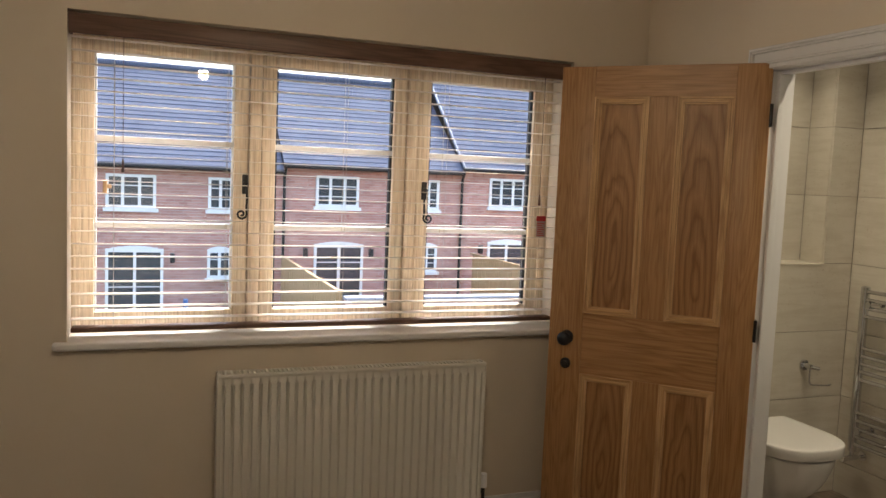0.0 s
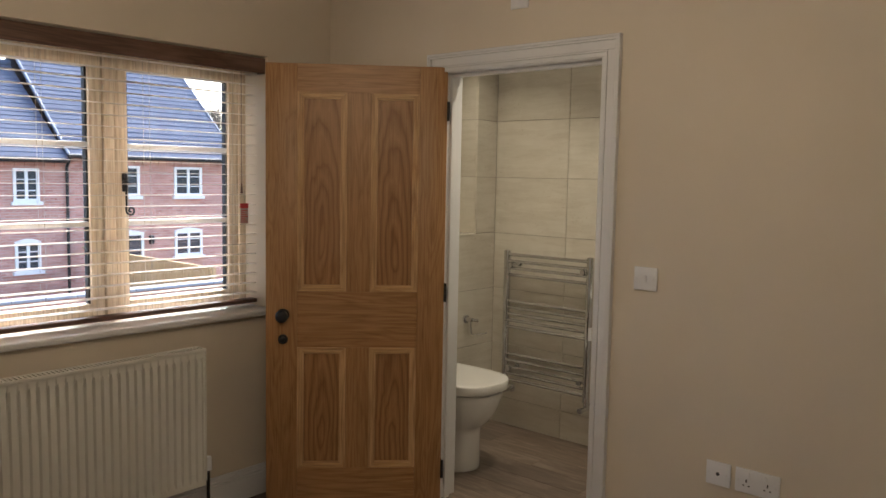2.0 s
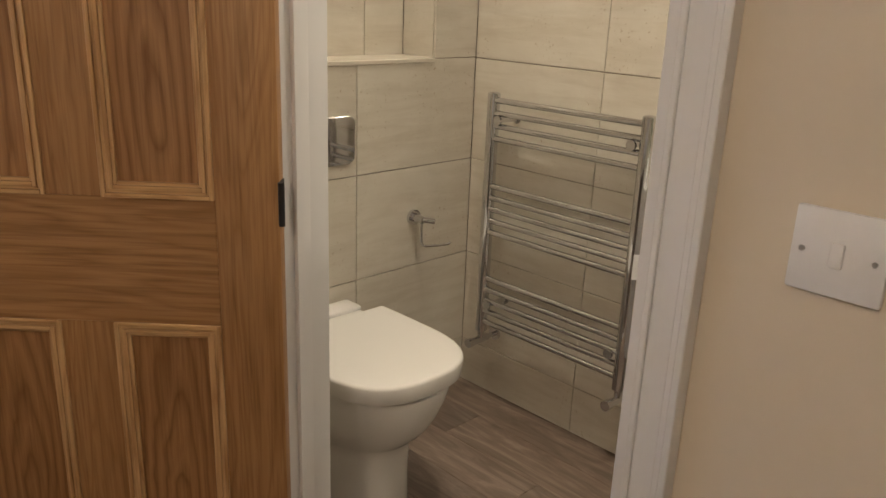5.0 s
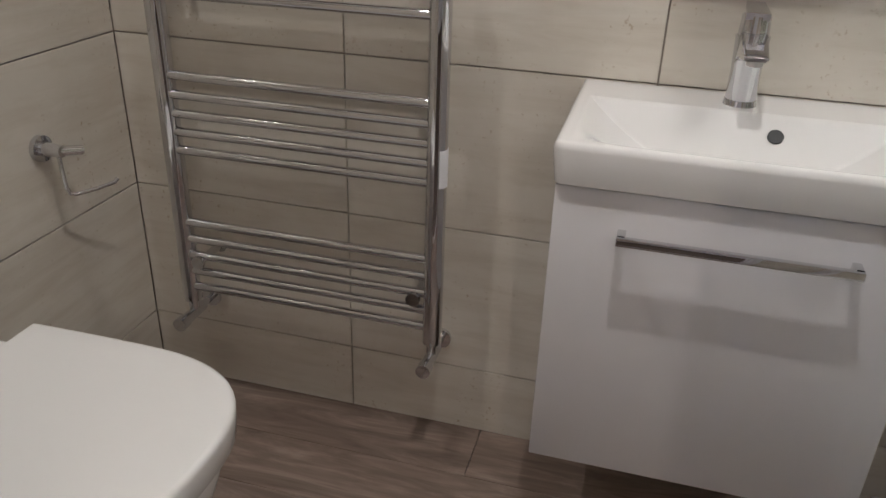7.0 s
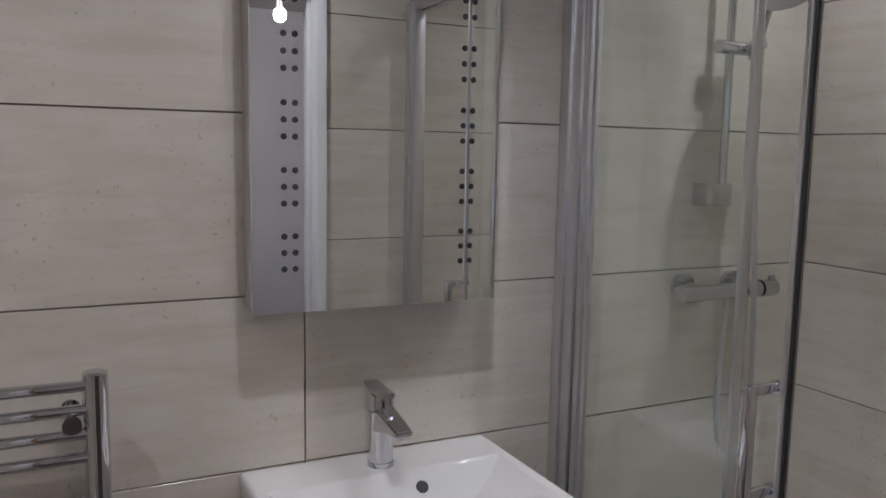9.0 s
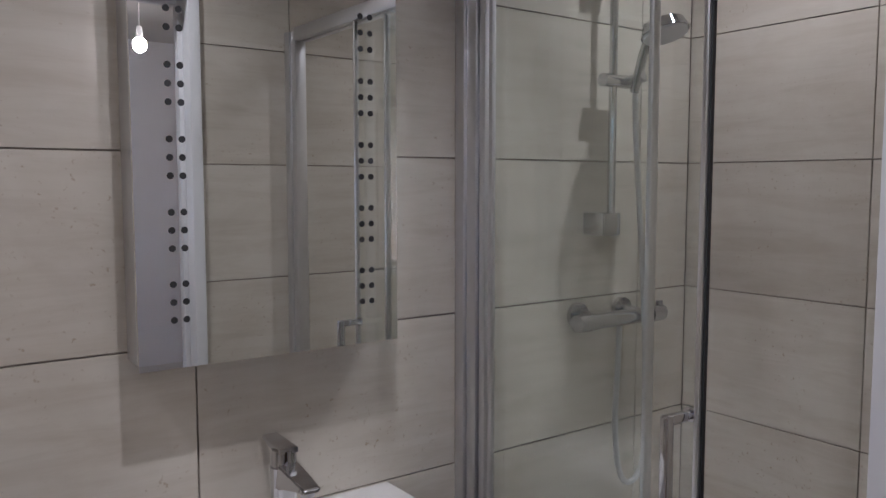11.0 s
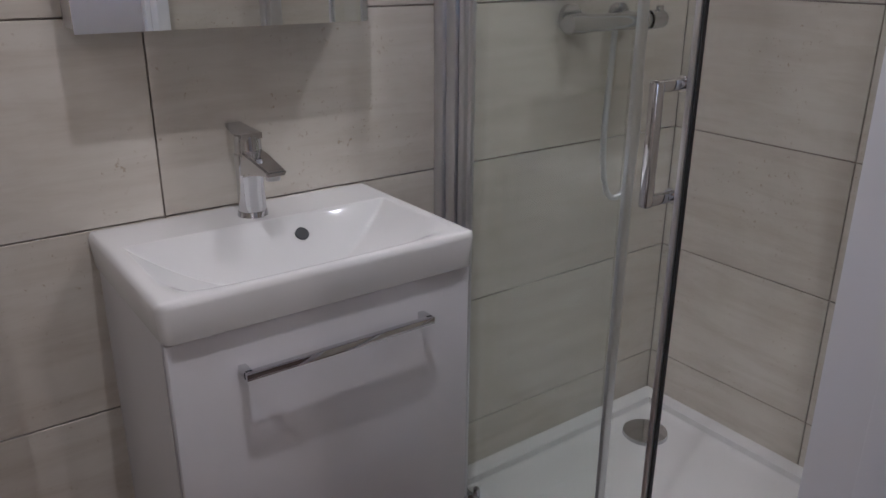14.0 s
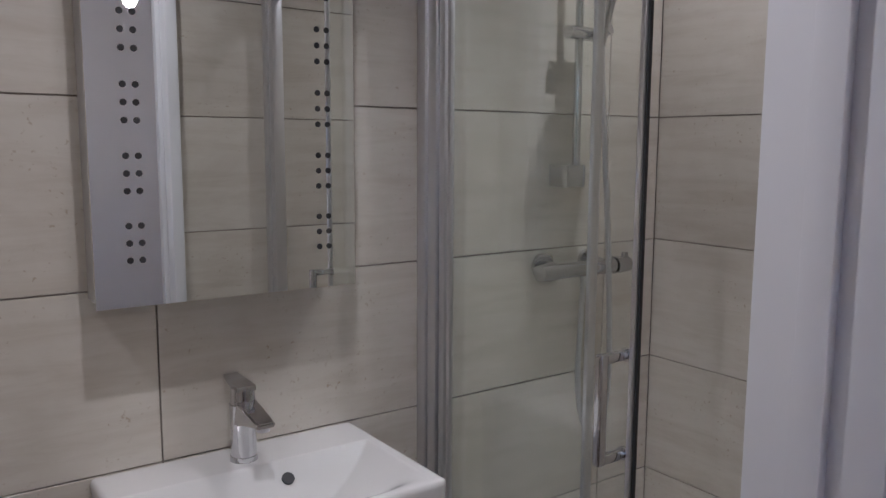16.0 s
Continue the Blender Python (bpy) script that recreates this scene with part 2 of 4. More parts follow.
M_RED = plain("red_card", (0.6, 0.05, 0.06), 0.5)
M_CARD = plain("printed_card", (0.55, 0.4, 0.4), 0.5)
M_BARK = plain("bark", (0.12, 0.1, 0.085), 0.9, 0.0, 0.3)
M_SEAL = plain("white_sealant", (0.75, 0.74, 0.72), 0.4)
M_BULB = Mat("lit_bulb", (1, 1, 1), 0.4)
M_BULB.b.inputs["Emission Color"].default_value = (1.0, 0.79, 0.53, 1)
M_BULB.b.inputs["Emission Strength"].default_value = 88.0
M_BULB = M_BULB.m
M_LENS = Mat("lit_lens", (1, 1, 1), 0.4)
M_LENS.b.inputs["Emission Color"].default_value = (1.0, 0.9, 0.75, 1)
M_LENS.b.inputs["Emission Strength"].default_value = 8.0
M_LENS = M_LENS.m


# ---- mesh helpers ----
def bm_new():
    return bmesh.new()


def box(bm, x0, x1, y0, y1, z0, z1, bev=0.0, seg=2):
    m = Matrix.Translation(((x0 + x1) / 2, (y0 + y1) / 2, (z0 + z1) / 2)) @ Matrix.Diagonal((abs(x1 - x0), abs(y1 - y0), abs(z1 - z0), 1))
    r = bmesh.ops.create_cube(bm, size=1, matrix=m)
    if bev:
        es = list({e for v in r["verts"] for e in v.link_edges})
        bmesh.ops.bevel(bm, geom=es, offset=bev, segments=seg, affect="EDGES", profile=0.5)
    return bm


def rod(bm, a, b, r, seg=14, r2=None):
    a, b = Vector(a), Vector(b)
    d = b - a
    m = Matrix.Translation((a + b) / 2) @ d.to_track_quat("Z", "Y").to_matrix().to_4x4()
    bmesh.ops.create_cone(bm, cap_ends=True, segments=seg, radius1=r, radius2=r if r2 is None else r2, depth=d.length, matrix=m)
    return bm


def ball(bm, c, r, squash=(1, 1, 1), seg=20):
    bmesh.ops.create_uvsphere(bm, u_segments=seg, v_segments=seg // 2, radius=r, matrix=Matrix.Translation(c) @ Matrix.Diagonal((*squash, 1)))
    return bm


def tube(bm, pts, r, seg=10):
    """A round tube that follows a line of points."""
    pts = [Vector(p) for p in pts]
    rings = []
    up = Vector((0.13, 0.21, 0.97))
    for i, p in enumerate(pts):
        d = (pts[min(i + 1, len(pts) - 1)] - pts[max(i - 1, 0)]).normalized()
        s = d.cross(up)
        if s.length < 0.05:
            s = d.cross(Vector((1, 0, 0)))
        s.normalize()
        u = s.cross(d)
        rings.append([bm.verts.new(p + r * (math.cos(2 * math.pi * k / seg) * s + math.sin(2 * math.pi * k / seg) * u)) for k in range(seg)])
    for a, b in zip(rings, rings[1:]):
        for k in range(seg):
            bm.faces.new((a[k], a[(k + 1) % seg], b[(k + 1) % seg], b[k]))
    bm.faces.new(rings[0])
    bm.faces.new(rings[-1][::-1])
    return bm


def loft(bm, rings):
    """Skin between closed rings of equal count, capped at both ends."""
    vs = [[bm.verts.new(p) for p in ring] for ring in rings]
    n = len(vs[0])
    for a, b in zip(vs, vs[1:]):
        for k in range(n):
            bm.faces.new((a[k], a[(k + 1) % n], b[(k + 1) % n], b[k]))
    bm.faces.new(vs[0][::-1])
    bm.faces.new(vs[-1])
    return bm


def smooth(me, angle=40):
    for p in me.polygons:
        p.use_smooth = True
    me.set_sharp_from_angle(angle=radians(angle))


def mesh_of(name, bm, material, soft=True):
    bmesh.ops.recalc_face_normals(bm, faces=bm.faces)
    me = bpy.data.meshes.new(name)
    bm.to_mesh(me)
    bm.free()
    me.materials.append(material)
    if soft:
        smooth(me)
    return me


def part(name, bm, material, parent=None, label="", soft=True):
    ob = new(name, mesh_of(name, bm, material, soft))
    if parent is not None:
        ob.parent = parent
        ob.matrix_parent_inverse = parent.matrix_world.inverted()
    if label:
        tagged(ob, label)
    return ob


def thing(name, label, category, place=(0, 0, 0), group="", kind=""):
    ob = new(name)
    ob.location = place
    ob.matrix_world = Matrix.Translation(place)
    ob.empty_display_size = 0.1
    return tagged(ob, label, category, group, kind)


def wall_of(name, boxes, material, label, category="wall"):
    bm = bm_new()
    for b in boxes:
        box(bm, *b)
    return tagged(part(name, bm, material, None, "", False), label, category, "", "structure")


# ---- the shell ----
FLOOR, BATH, TOP = -0.05, 0.0, 2.35
YW, XD, XB = 3.11, 2.256, 2.37          # window wall, bedroom and bathroom faces of the door wall
XT, YT, YS = 3.35, 2.93, 0.594          # tiled faces: basin wall, toilet wall, shower end
WX0, WX1, WZ0, WZ1 = -0.045, 1.892, 0.785, 1.945
DY0, DY1, DZ = 1.625, 2.382, 1.86        # lining of the doorway

wall_window = wall_of("wall_window", [(-1.32, WX0, YW, YW + 0.3, -0.35, TOP), (WX1, XB, YW, YW + 0.3, -0.35, TOP), (WX0, WX1, YW, YW + 0.3, -0.35, WZ0), (WX0, WX1, YW, YW + 0.3, WZ1, TOP)],
                      M_WALL, "cream painted bedroom wall with the window recess")
wall_door = wall_of("wall_door", [(XD, XB - 0.012, -0.82, DY0 - 0.03, -0.35, TOP), (XD, XB - 0.012, DY1 + 0.03, YW, -0.35, TOP), (XD, XB - 0.012, DY0 - 0.03, DY1 + 0.03, DZ + 0.03, TOP)],
                    M_WALL, "cream painted wall with the doorway to the shower room")
wall_of("wall_back", [(-1.32, XD, -0.82, -0.7, -0.35, TOP)], M_WALL, "cream painted bedroom wall behind the walk")
# Side wall coloured as the blue daylight makes it look in the mirror.
wall_of("wall_far_side", [(-1.32, -1.2, -0.7, YW, -0.35, TOP)], M_DAYLIT, "bedroom side wall with cool daylight painted into its white")
ceiling = wall_of("ceiling", [(-1.32, XD, -0.82, YW, TOP, TOP + 0.1)], M_CEIL, "white painted bedroom ceiling", "ceiling")
wall_of("ceiling_bath", [(XD + 0.003, XT + 0.12, YS - 0.12, YW + 0.3, TOP - 0.05, TOP + 0.097)], M_CEIL, "white painted shower room ceiling", "ceiling")
floor = wall_of("floor", [(-1.32, XD - 0.001, -0.82, YW, FLOOR - 0.2, FLOOR)], M_CARPET, "dark brown carpet of the bedroom", "floor")
wall_tiled_long = wall_of("wall_tiled_long", [(XT + 0.008, XT + 0.13, YS - 0.12, YW + 0.3, -0.3, TOP - 0.05)], M_GROUT, "cream stone tiled wall behind basin and towel rail")
wall_tiled_shower = wall_of("wall_tiled_shower", [(XB - 0.01, XT + 0.007, YS - 0.13, YS - 0.008, -0.3, TOP - 0.05)], M_GROUT, "cream stone tiled end wall of the shower")
NX0, NX1, NZ, ND = 2.46, 3.172, 1.113, 3.075
wall_tiled_toilet = wall_of("wall_tiled_toilet", [(XB, XT + 0.007, YT + 0.008, ND + 0.007, -0.3, NZ - 0.012), (NX1 + 0.008, XT + 0.007, YT + 0.008, ND + 0.007, NZ - 0.012, TOP - 0.05),
                            (XB, NX0, YT + 0.008, ND + 0.007, NZ - 0.012, TOP - 0.05), (XB, XT + 0.007, ND + 0.008, YW - 0.002, -0.3, TOP - 0.05)],
                            M_GROUT, "cream stone tiled wall with a tall niche over the toilet")
wall_tiled_door = wall_of("wall_tiled_door", [(XB - 0.011, XB - 0.008, YS, DY0 - 0.03, -0.2, TOP - 0.05), (XB - 0.011, XB - 0.008, DY1 + 0.03, YT, -0.2, TOP - 0.05), (XB - 0.011, XB - 0.008, DY0 - 0.03, DY1 + 0.03, DZ + 0.03, TOP - 0.05)],
                          M_GROUT, "cream stone tiled wall on the doorway side")
floor_bath = wall_of("floor_bath", [(XD, XT + 0.01, YS - 0.1, YW, -0.2, -0.004)], M_DARK, "grey-brown wood-look vinyl plank floor", "floor")


# ---- doorway lining, architrave, skirting ----
lining = bm_new()
box(lining, XD - 0.002, XB + 0.012, DY0 - 0.03, DY0, FLOOR, DZ, 0.002)
box(lining, XD - 0.002, XB + 0.012, DY1, DY1 + 0.03, FLOOR, DZ, 0.002)
box(lining, XD - 0.002, XB + 0.012, DY0 - 0.03, DY1 + 0.03, DZ, DZ + 0.03, 0.002)
door_lining = tagged(part("door_lining", lining, M_TRIM), "white painted door lining", "door frame", "", "structure")
stop = bm_new()
box(stop, XD + 0.045, XD + 0.075, DY0, DY0 + 0.013, FLOOR, DZ, 0.002)
box(stop, XD + 0.045, XD + 0.075, DY1 - 0.013, DY1, FLOOR, DZ, 0.002)
box(stop, XD + 0.045, XD + 0.075, DY0 + 0.013, DY1 - 0.013, DZ - 0.013, DZ, 0.002)
part("door_stop", stop, M_TRIM, door_lining)


def architrave(name, face, out):
    """Stepped architrave round the doorway; out is the side it stands proud to."""
    arch = thing(name, "white stepped architrave round the doorway", "architrave", (face, DY0, FLOOR), "", "structure")
    steps = ((0.004, 0.020, 0.010), (0.020, 0.028, 0.015), (0.028, 0.060, 0.012), (0.060, 0.069, 0.019), (0.069, 0.079, 0.022))
    near, far, head = bm_new(), bm_new(), bm_new()
    for a, b, d in steps:
        x0, x1 = sorted((face, face + out * d))
        box(near, x0, x1, DY0 - b, DY0 - a, FLOOR, DZ + a, 0.0015, 1)
        box(far, x0, x1, DY1 + a, DY1 + b, FLOOR, DZ + a, 0.0015, 1)
        box(head, x0, x1, DY0 - b, DY1 + b, DZ + a, DZ + b, 0.0015, 1)
    for nm, bm in (("jamb", near), ("jamb", far), ("head", head)):
        part(nm, bm, M_TRIM, arch)
    return arch


architrave("architrave_bedroom", XD, -1)
sk = bm_new()
for z0, z1, d in ((FLOOR, FLOOR + 0.105, 0.018), (FLOOR + 0.105, FLOOR + 0.118, 0.014), (FLOOR + 0.118, FLOOR + 0.14, 0.009)):
    box(sk, -1.2, XD, YW - d, YW, z0, z1, 0.002, 1)
    box(sk, -1.2, -1.2 + d, -0.7, YW - d, z0, z1, 0.002, 1)
    box(sk, XD - d, XD, DY1 + 0.08, YW - d, z0, z1, 0.002, 1)
    box(sk, XD - d, XD, -0.7, DY0 - 0.08, z0, z1, 0.002, 1)
tagged(part("baseboard", sk, M_TRIM), "white moulded skirting board", "skirting", "", "structure")
th = bm_new()
box(th, XD - 0.012, XD + 0.03, DY0, DY1, FLOOR, 0.004, 0.004)
tagged(part("threshold", th, M_SATIN), "metal threshold strip under the door", "threshold", "", "structure")

# ---- window ----
YG = 3.31
window_1 = thing("window_1", "pale oak three-light casement window with white bars", "window", (0.92, YG, WZ0), "", "structure")
panes = [(0.03, 0.525), (0.683, 1.165), (1.325, 1.807)]
PZ0, PZ1 = 0.886, 1.834
f = bm_new()
box(f, WX0, WX1, YG - 0.03, YG + 0.05, WZ0, WZ0 + 0.045, 0.004)
box(f, WX0, WX1, YG - 0.03, YG + 0.05, WZ1 - 0.05, WZ1, 0.004)
box(f, WX0, WX0 + 0.03, YG - 0.03, YG + 0.05, WZ0 + 0.045, WZ1 - 0.05, 0.004)
box(f, WX1 - 0.035, WX1, YG - 0.03, YG + 0.05, WZ0 + 0.045, WZ1 - 0.05, 0.004)
for mx in (0.604, 1.245):
    box(f, mx - 0.022, mx + 0.022, YG - 0.03, YG + 0.05, WZ0 + 0.045, WZ1 - 0.05, 0.004)
part("window_frame", f, M_FRAME, window_1)
for a, b in panes:
    s = bm_new()
    lo, hi, w = WZ0 + 0.048, WZ1 - 0.053, 0.053
    box(s, a - w, a, YG - 0.02, YG + 0.04, lo, hi, 0.004)
    box(s, b, b + w, YG - 0.02, YG + 0.04, lo, hi, 0.004)
    box(s, a, b, YG - 0.02, YG + 0.04, lo, PZ0, 0.004)
    box(s, a, b, YG - 0.02, YG + 0.04, PZ1, hi, 0.004)
    casement = part("casement", s, M_FRAME, window_1)
    g = bm_new()
    box(g, a, b, YG + 0.008, YG + 0.012, PZ0, PZ1)
    gl = part("pane", g, M_GLASS, casement, "", False)
    gl.visible_shadow = False
    for bz in (1.209, 1.527):
        t = bm_new()
        box(t, a, b, YG - 0.006, YG + 0.024, bz - 0.011, bz + 0.011, 0.003)
        part("glazing_bar", t, M_WHITE, casement)
    sp = bm_new()
    for q in (a + 0.004, b - 0.004):
        box(sp, q - 0.0035, q + 0.0035, YG - 0.004, YG + 0.026, PZ0, PZ1)
    part("spacer", sp, M_DARK if a > 0.1 else M_WHITE, casement, "dark glazing spacer" if a > 0.1 else "")


def casement_handle(x, z, side):
    p = bm_new()
    box(p, x - 0.011, x + 0.011, YG - 0.04, YG - 0.03, z - 0.035, z + 0.04, 0.003)
    ball(p, (x, YG - 0.045, z + 0.005), 0.012, seg=12)
    h = part("window_handle", p, M_IRON, window_1, "black iron monkey-tail window fastener")
    pts = [(x + side * 0.002, YG - 0.052, z), (x + side * 0.006, YG - 0.058, z - 0.05), (x + side * 0.004, YG - 0.056, z - 0.085)]
    cx, cz = x - side * 0.014, z - 0.112
    for k in range(22):
        a = 0.5 + k * 0.42
        r = 0.021 * (1 - k / 26)
        pts.append((cx + side * r * math.cos(a - 0.9), YG - 0.056, cz - r * math.sin(a - 0.9)))
    part("curl", tube(bm_new(), pts, 0.0042, 8), M_IRON, h)


casement_handle(0.566, 1.375, 1)
casement_handle(1.302, 1.375, -1)
stb = bm_new()
box(stb, 0.06, 0.075, YG - 0.045, YG - 0.02, 1.325, 1.375, 0.003)
box(stb, 0.075, 0.09, YG - 0.055, YG - 0.035, 1.345, 1.36, 0.003)
part("window_catch", stb, M_OAK_M, window_1, "brass casement catch")

sl = bm_new()
box(sl, WX0 - 0.045, WX1 + 0.045, YW - 0.035, YG - 0.032, WZ0, WZ0 + 0.028, 0.009, 3)
tagged(part("window_board", sl, M_TRIM), "white painted window board with rounded nose", "window sill", "", "structure")

# ---- venetian blind ----
blind = thing("venetian_blind", "cream slatted venetian blind with dark wooden valance, lowered", "blind", (0.92, 3.19, WZ1))
BX0, BX1, BY = WX0 + 0.006, WX1 - 0.012, 3.2
v = bm_new()
box(v, BX0 - 0.004, BX1 + 0.004, 3.115, 3.128, 1.868, 1.936, 0.004)
box(v, BX0 - 0.004, BX0 + 0.008, 3.128, 3.165, 1.868, 1.936, 0.003)
box(v, BX1 - 0.008, BX1 + 0.004, 3.128, 3.165, 1.868, 1.936, 0.003)
part("valance", v, M_VAL, blind, "dark brown wooden valance")
hr = bm_new()
box(hr, BX0, BX1, BY - 0.028, BY + 0.028, 1.885, 1.935, 0.003)
part("headrail", hr, M_SLAT, blind)
br_ = bm_new()
box(br_, BX0, BX1, BY - 0.026, BY + 0.026, 0.832, 0.85, 0.005)
part("bottom_rail", br_, M_VAL, blind, "dark brown bottom rail")
sm = bm_new()
n = 10
prof = [(-0.025 + 0.05 * k / n, 0.0013 * (1 - (2 * k / n - 1) ** 2)) for k in range(n + 1)]
ringsA = [[(x, yy, zz + 0.0007) for yy, zz in prof] + [(x, yy, zz - 0.0007) for yy, zz in reversed(prof)] for x in (BX0, BX1)]
loft(sm, ringsA)
slat_mesh = mesh_of("slat", sm, M_SLAT)
SLATS = 23
for k in range(SLATS):
    s = new("slat", slat_mesh)
    s.parent = blind
    s.matrix_parent_inverse = blind.matrix_world.inverted()
    s.location = (0, BY, 0.877 + k * (1.868 - 0.877) / (SLATS - 1))
    s.rotation_euler = (radians(random.uniform(-0.6, 0.6)), 0, 0)
for lx in (0.1, 0.49, 0.94, 1.36, 1.75):
    lad = bm_new()
    for yy in (BY - 0.026, BY + 0.026):
        rod(lad, (lx, yy, 0.85), (lx, yy, 1.885), 0.0009, 6)
    part("ladder_cord", lad, M_CORD, blind)
for lx, zz in ((0.13, 1.45), (1.79, 1.38)):
    c = bm_new()
    rod(c, (lx, BY - 0.034, zz), (lx, BY - 0.034, 1.885), 0.0012, 6)
    rod(c, (lx, BY - 0.034, zz - 0.045), (lx, BY - 0.034, zz), 0.006, 10, 0.003)
    part("pull_cord", c, M_VAL, blind)
tag = thing("safety_tag", "red and white safety tag hanging from the blind cord", "tag", (1.800, 3.16, 1.3))
tb = bm_new()
box(tb, 1.778, 1.822, 3.159, 3.161, 1.268, 1.29, 0.0008)
part("tag_head", tb, M_RED, tag)
tb = bm_new()
box(tb, 1.779, 1.821, 3.1592, 3.1608, 1.2, 1.268, 0.0006)
part("tag_body", tb, M_CARD, tag)
tb = bm_new()
for k in range(7):
    box(tb, 1.783, 1.816 - 0.006 * (k % 3), 3.1582, 3.1588, 1.205 + k * 0.0085, 1.208 + k * 0.0085)
part("print", tb, M_RED, tag, "", False)
tb = bm_new()
rod(tb, (1.800, 3.16, 1.289), (1.800, 3.165, 1.345), 0.001, 6)
part("string", tb, M_CORD, tag)

# ---- radiator under the window ----
radiator = thing("radiator", "white pressed-steel panel radiator under the window", "radiator", (0.97, 3.05, 0.13))
RX0, RX1, RZ0, RZ1, RY = 0.455, 1.498, 0.115, 0.7, 3.0
pr = []
count = 31
pitch = (RX1 - RX0 - 0.03) / count
for k in range(count):
    x = RX0 + 0.015 + k * pitch
    pr += [(x, RY + 0.0165), (x + pitch * 0.2, RY + 0.0165), (x + pitch * 0.32, RY), (x + pitch * 0.88, RY), (x + pitch, RY + 0.0165)]
front = [(RX0, RY + 0.004), (RX0 + 0.012, RY)] + pr + [(RX1 - 0.012, RY), (RX1, RY + 0.004)]
flat = [(x, RY + 0.004) for x, _ in front]
rb = bm_new()
levels = [(RZ0, flat), (RZ0 + 0.022, flat), (RZ0 + 0.042, front), (RZ1 - 0.06, front), (RZ1 - 0.04, flat), (RZ1 - 0.012, flat)]
rows_ = [[rb.verts.new((x, y, z)) for x, y in pts] for z, pts in levels]
for a, b in zip(rows_, rows_[1:]):
    for k in range(len(a) - 1):
        rb.faces.new((a[k], a[k + 1], b[k + 1], b[k]))
panel = part("panel", rb, M_RAD, radiator)
panel.data.set_sharp_from_angle(angle=radians(60))
bk = bm_new()
box(bk, RX0, RX1, RY + 0.018, RY + 0.06, RZ0, RZ1 - 0.015, 0.003)
part("rear_panel", bk, M_RAD, radiator)
tp = bm_new()
box(tp, RX0 - 0.003, RX1 + 0.003, RY - 0.003, RY + 0.004, RZ1 - 0.014, RZ1, 0.002)
box(tp, RX0 - 0.003, RX1 + 0.003, RY + 0.056, RY + 0.063, RZ1 - 0.014, RZ1, 0.002)
for k in range(66):
    x = RX0 + k * (RX1 - RX0) / 65
    box(tp, x - 0.0035, x + 0.0035, RY + 0.004, RY + 0.056, RZ1 - 0.006, RZ1 - 0.002)
part("top_grille", tp, M_RAD, radiator)
for sx in (RX0 - 0.003, RX1):
    q = bm_new()
    box(q, sx, sx + 0.003, RY - 0.002, RY + 0.062, RZ0 + 0.02, RZ1 - 0.001, 0.001)
    part("side_cover", q, M_RAD, radiator)
vv = bm_new()
rod(vv, (RX1 + 0.003, RY + 0.035, 0.15), (RX1 + 0.032, RY + 0.035, 0.15), 0.011)
rod(vv, (RX1 + 0.03, RY + 0.035, FLOOR), (RX1 + 0.03, RY + 0.035, 0.166), 0.0075)
valve = part("valve", vv, M_IRON, radiator, "dark metal radiator valve")
vk = bm_new()
rod(vk, (RX1 + 0.03, RY + 0.035, 0.165), (RX1 + 0.03, RY + 0.035, 0.222), 0.016, 16, 0.014)
part("valve_cap", vk, M_PLAST, valve, "white plastic cap")
for bx in (0.6, 1.35):
    part("wall_bracket", box(bm_new(), bx - 0.015, bx + 0.015, RY + 0.06, YW, 0.2, 0.6, 0.002), M_RAD, radiator)

# ---- oak door, standing open ----
HX, HY, DW, DH = 2.281, 2.382, 0.757, 1.918
ang = 135.2
door = new("door_1")
door.matrix_world = pose(HX, HY, FLOOR + 0.015, 0, 0, ang)
tagged(door, "oak four-panel door with black knob, standing open", "door", "", "structure")
ZB = FLOOR + 0.015


def dpart(name, bm, material, parent=None, label=""):
    ob = new(name, mesh_of(name, bm, material))
    ob.parent = parent or door
    if label:
        tagged(ob, label)
    return ob


T = 0.035
U = [0.0, 0.116, 0.318, 0.418, 0.625, DW]          # stiles, panels and muntin from the hinge
Zs = [0.0, 0.158 - ZB, 0.688 - ZB, 0.931 - ZB, 1.768 - ZB, DH]
for nm, x0, x1 in (("stile", U[0], U[1]), ("stile", U[4], U[5])):
    dpart(nm, box(bm_new(), x0, x1, 0, T, 0, DH, 0.002), M_OAK_V)
for nm, z0, z1 in (("rail", Zs[0], Zs[1]), ("lock_rail", Zs[2], Zs[3]), ("rail", Zs[4], Zs[5])):
    dpart(nm, box(bm_new(), U[1], U[4], 0.0006, T - 0.0006, z0, z1, 0.0012, 1), M_OAK_H)
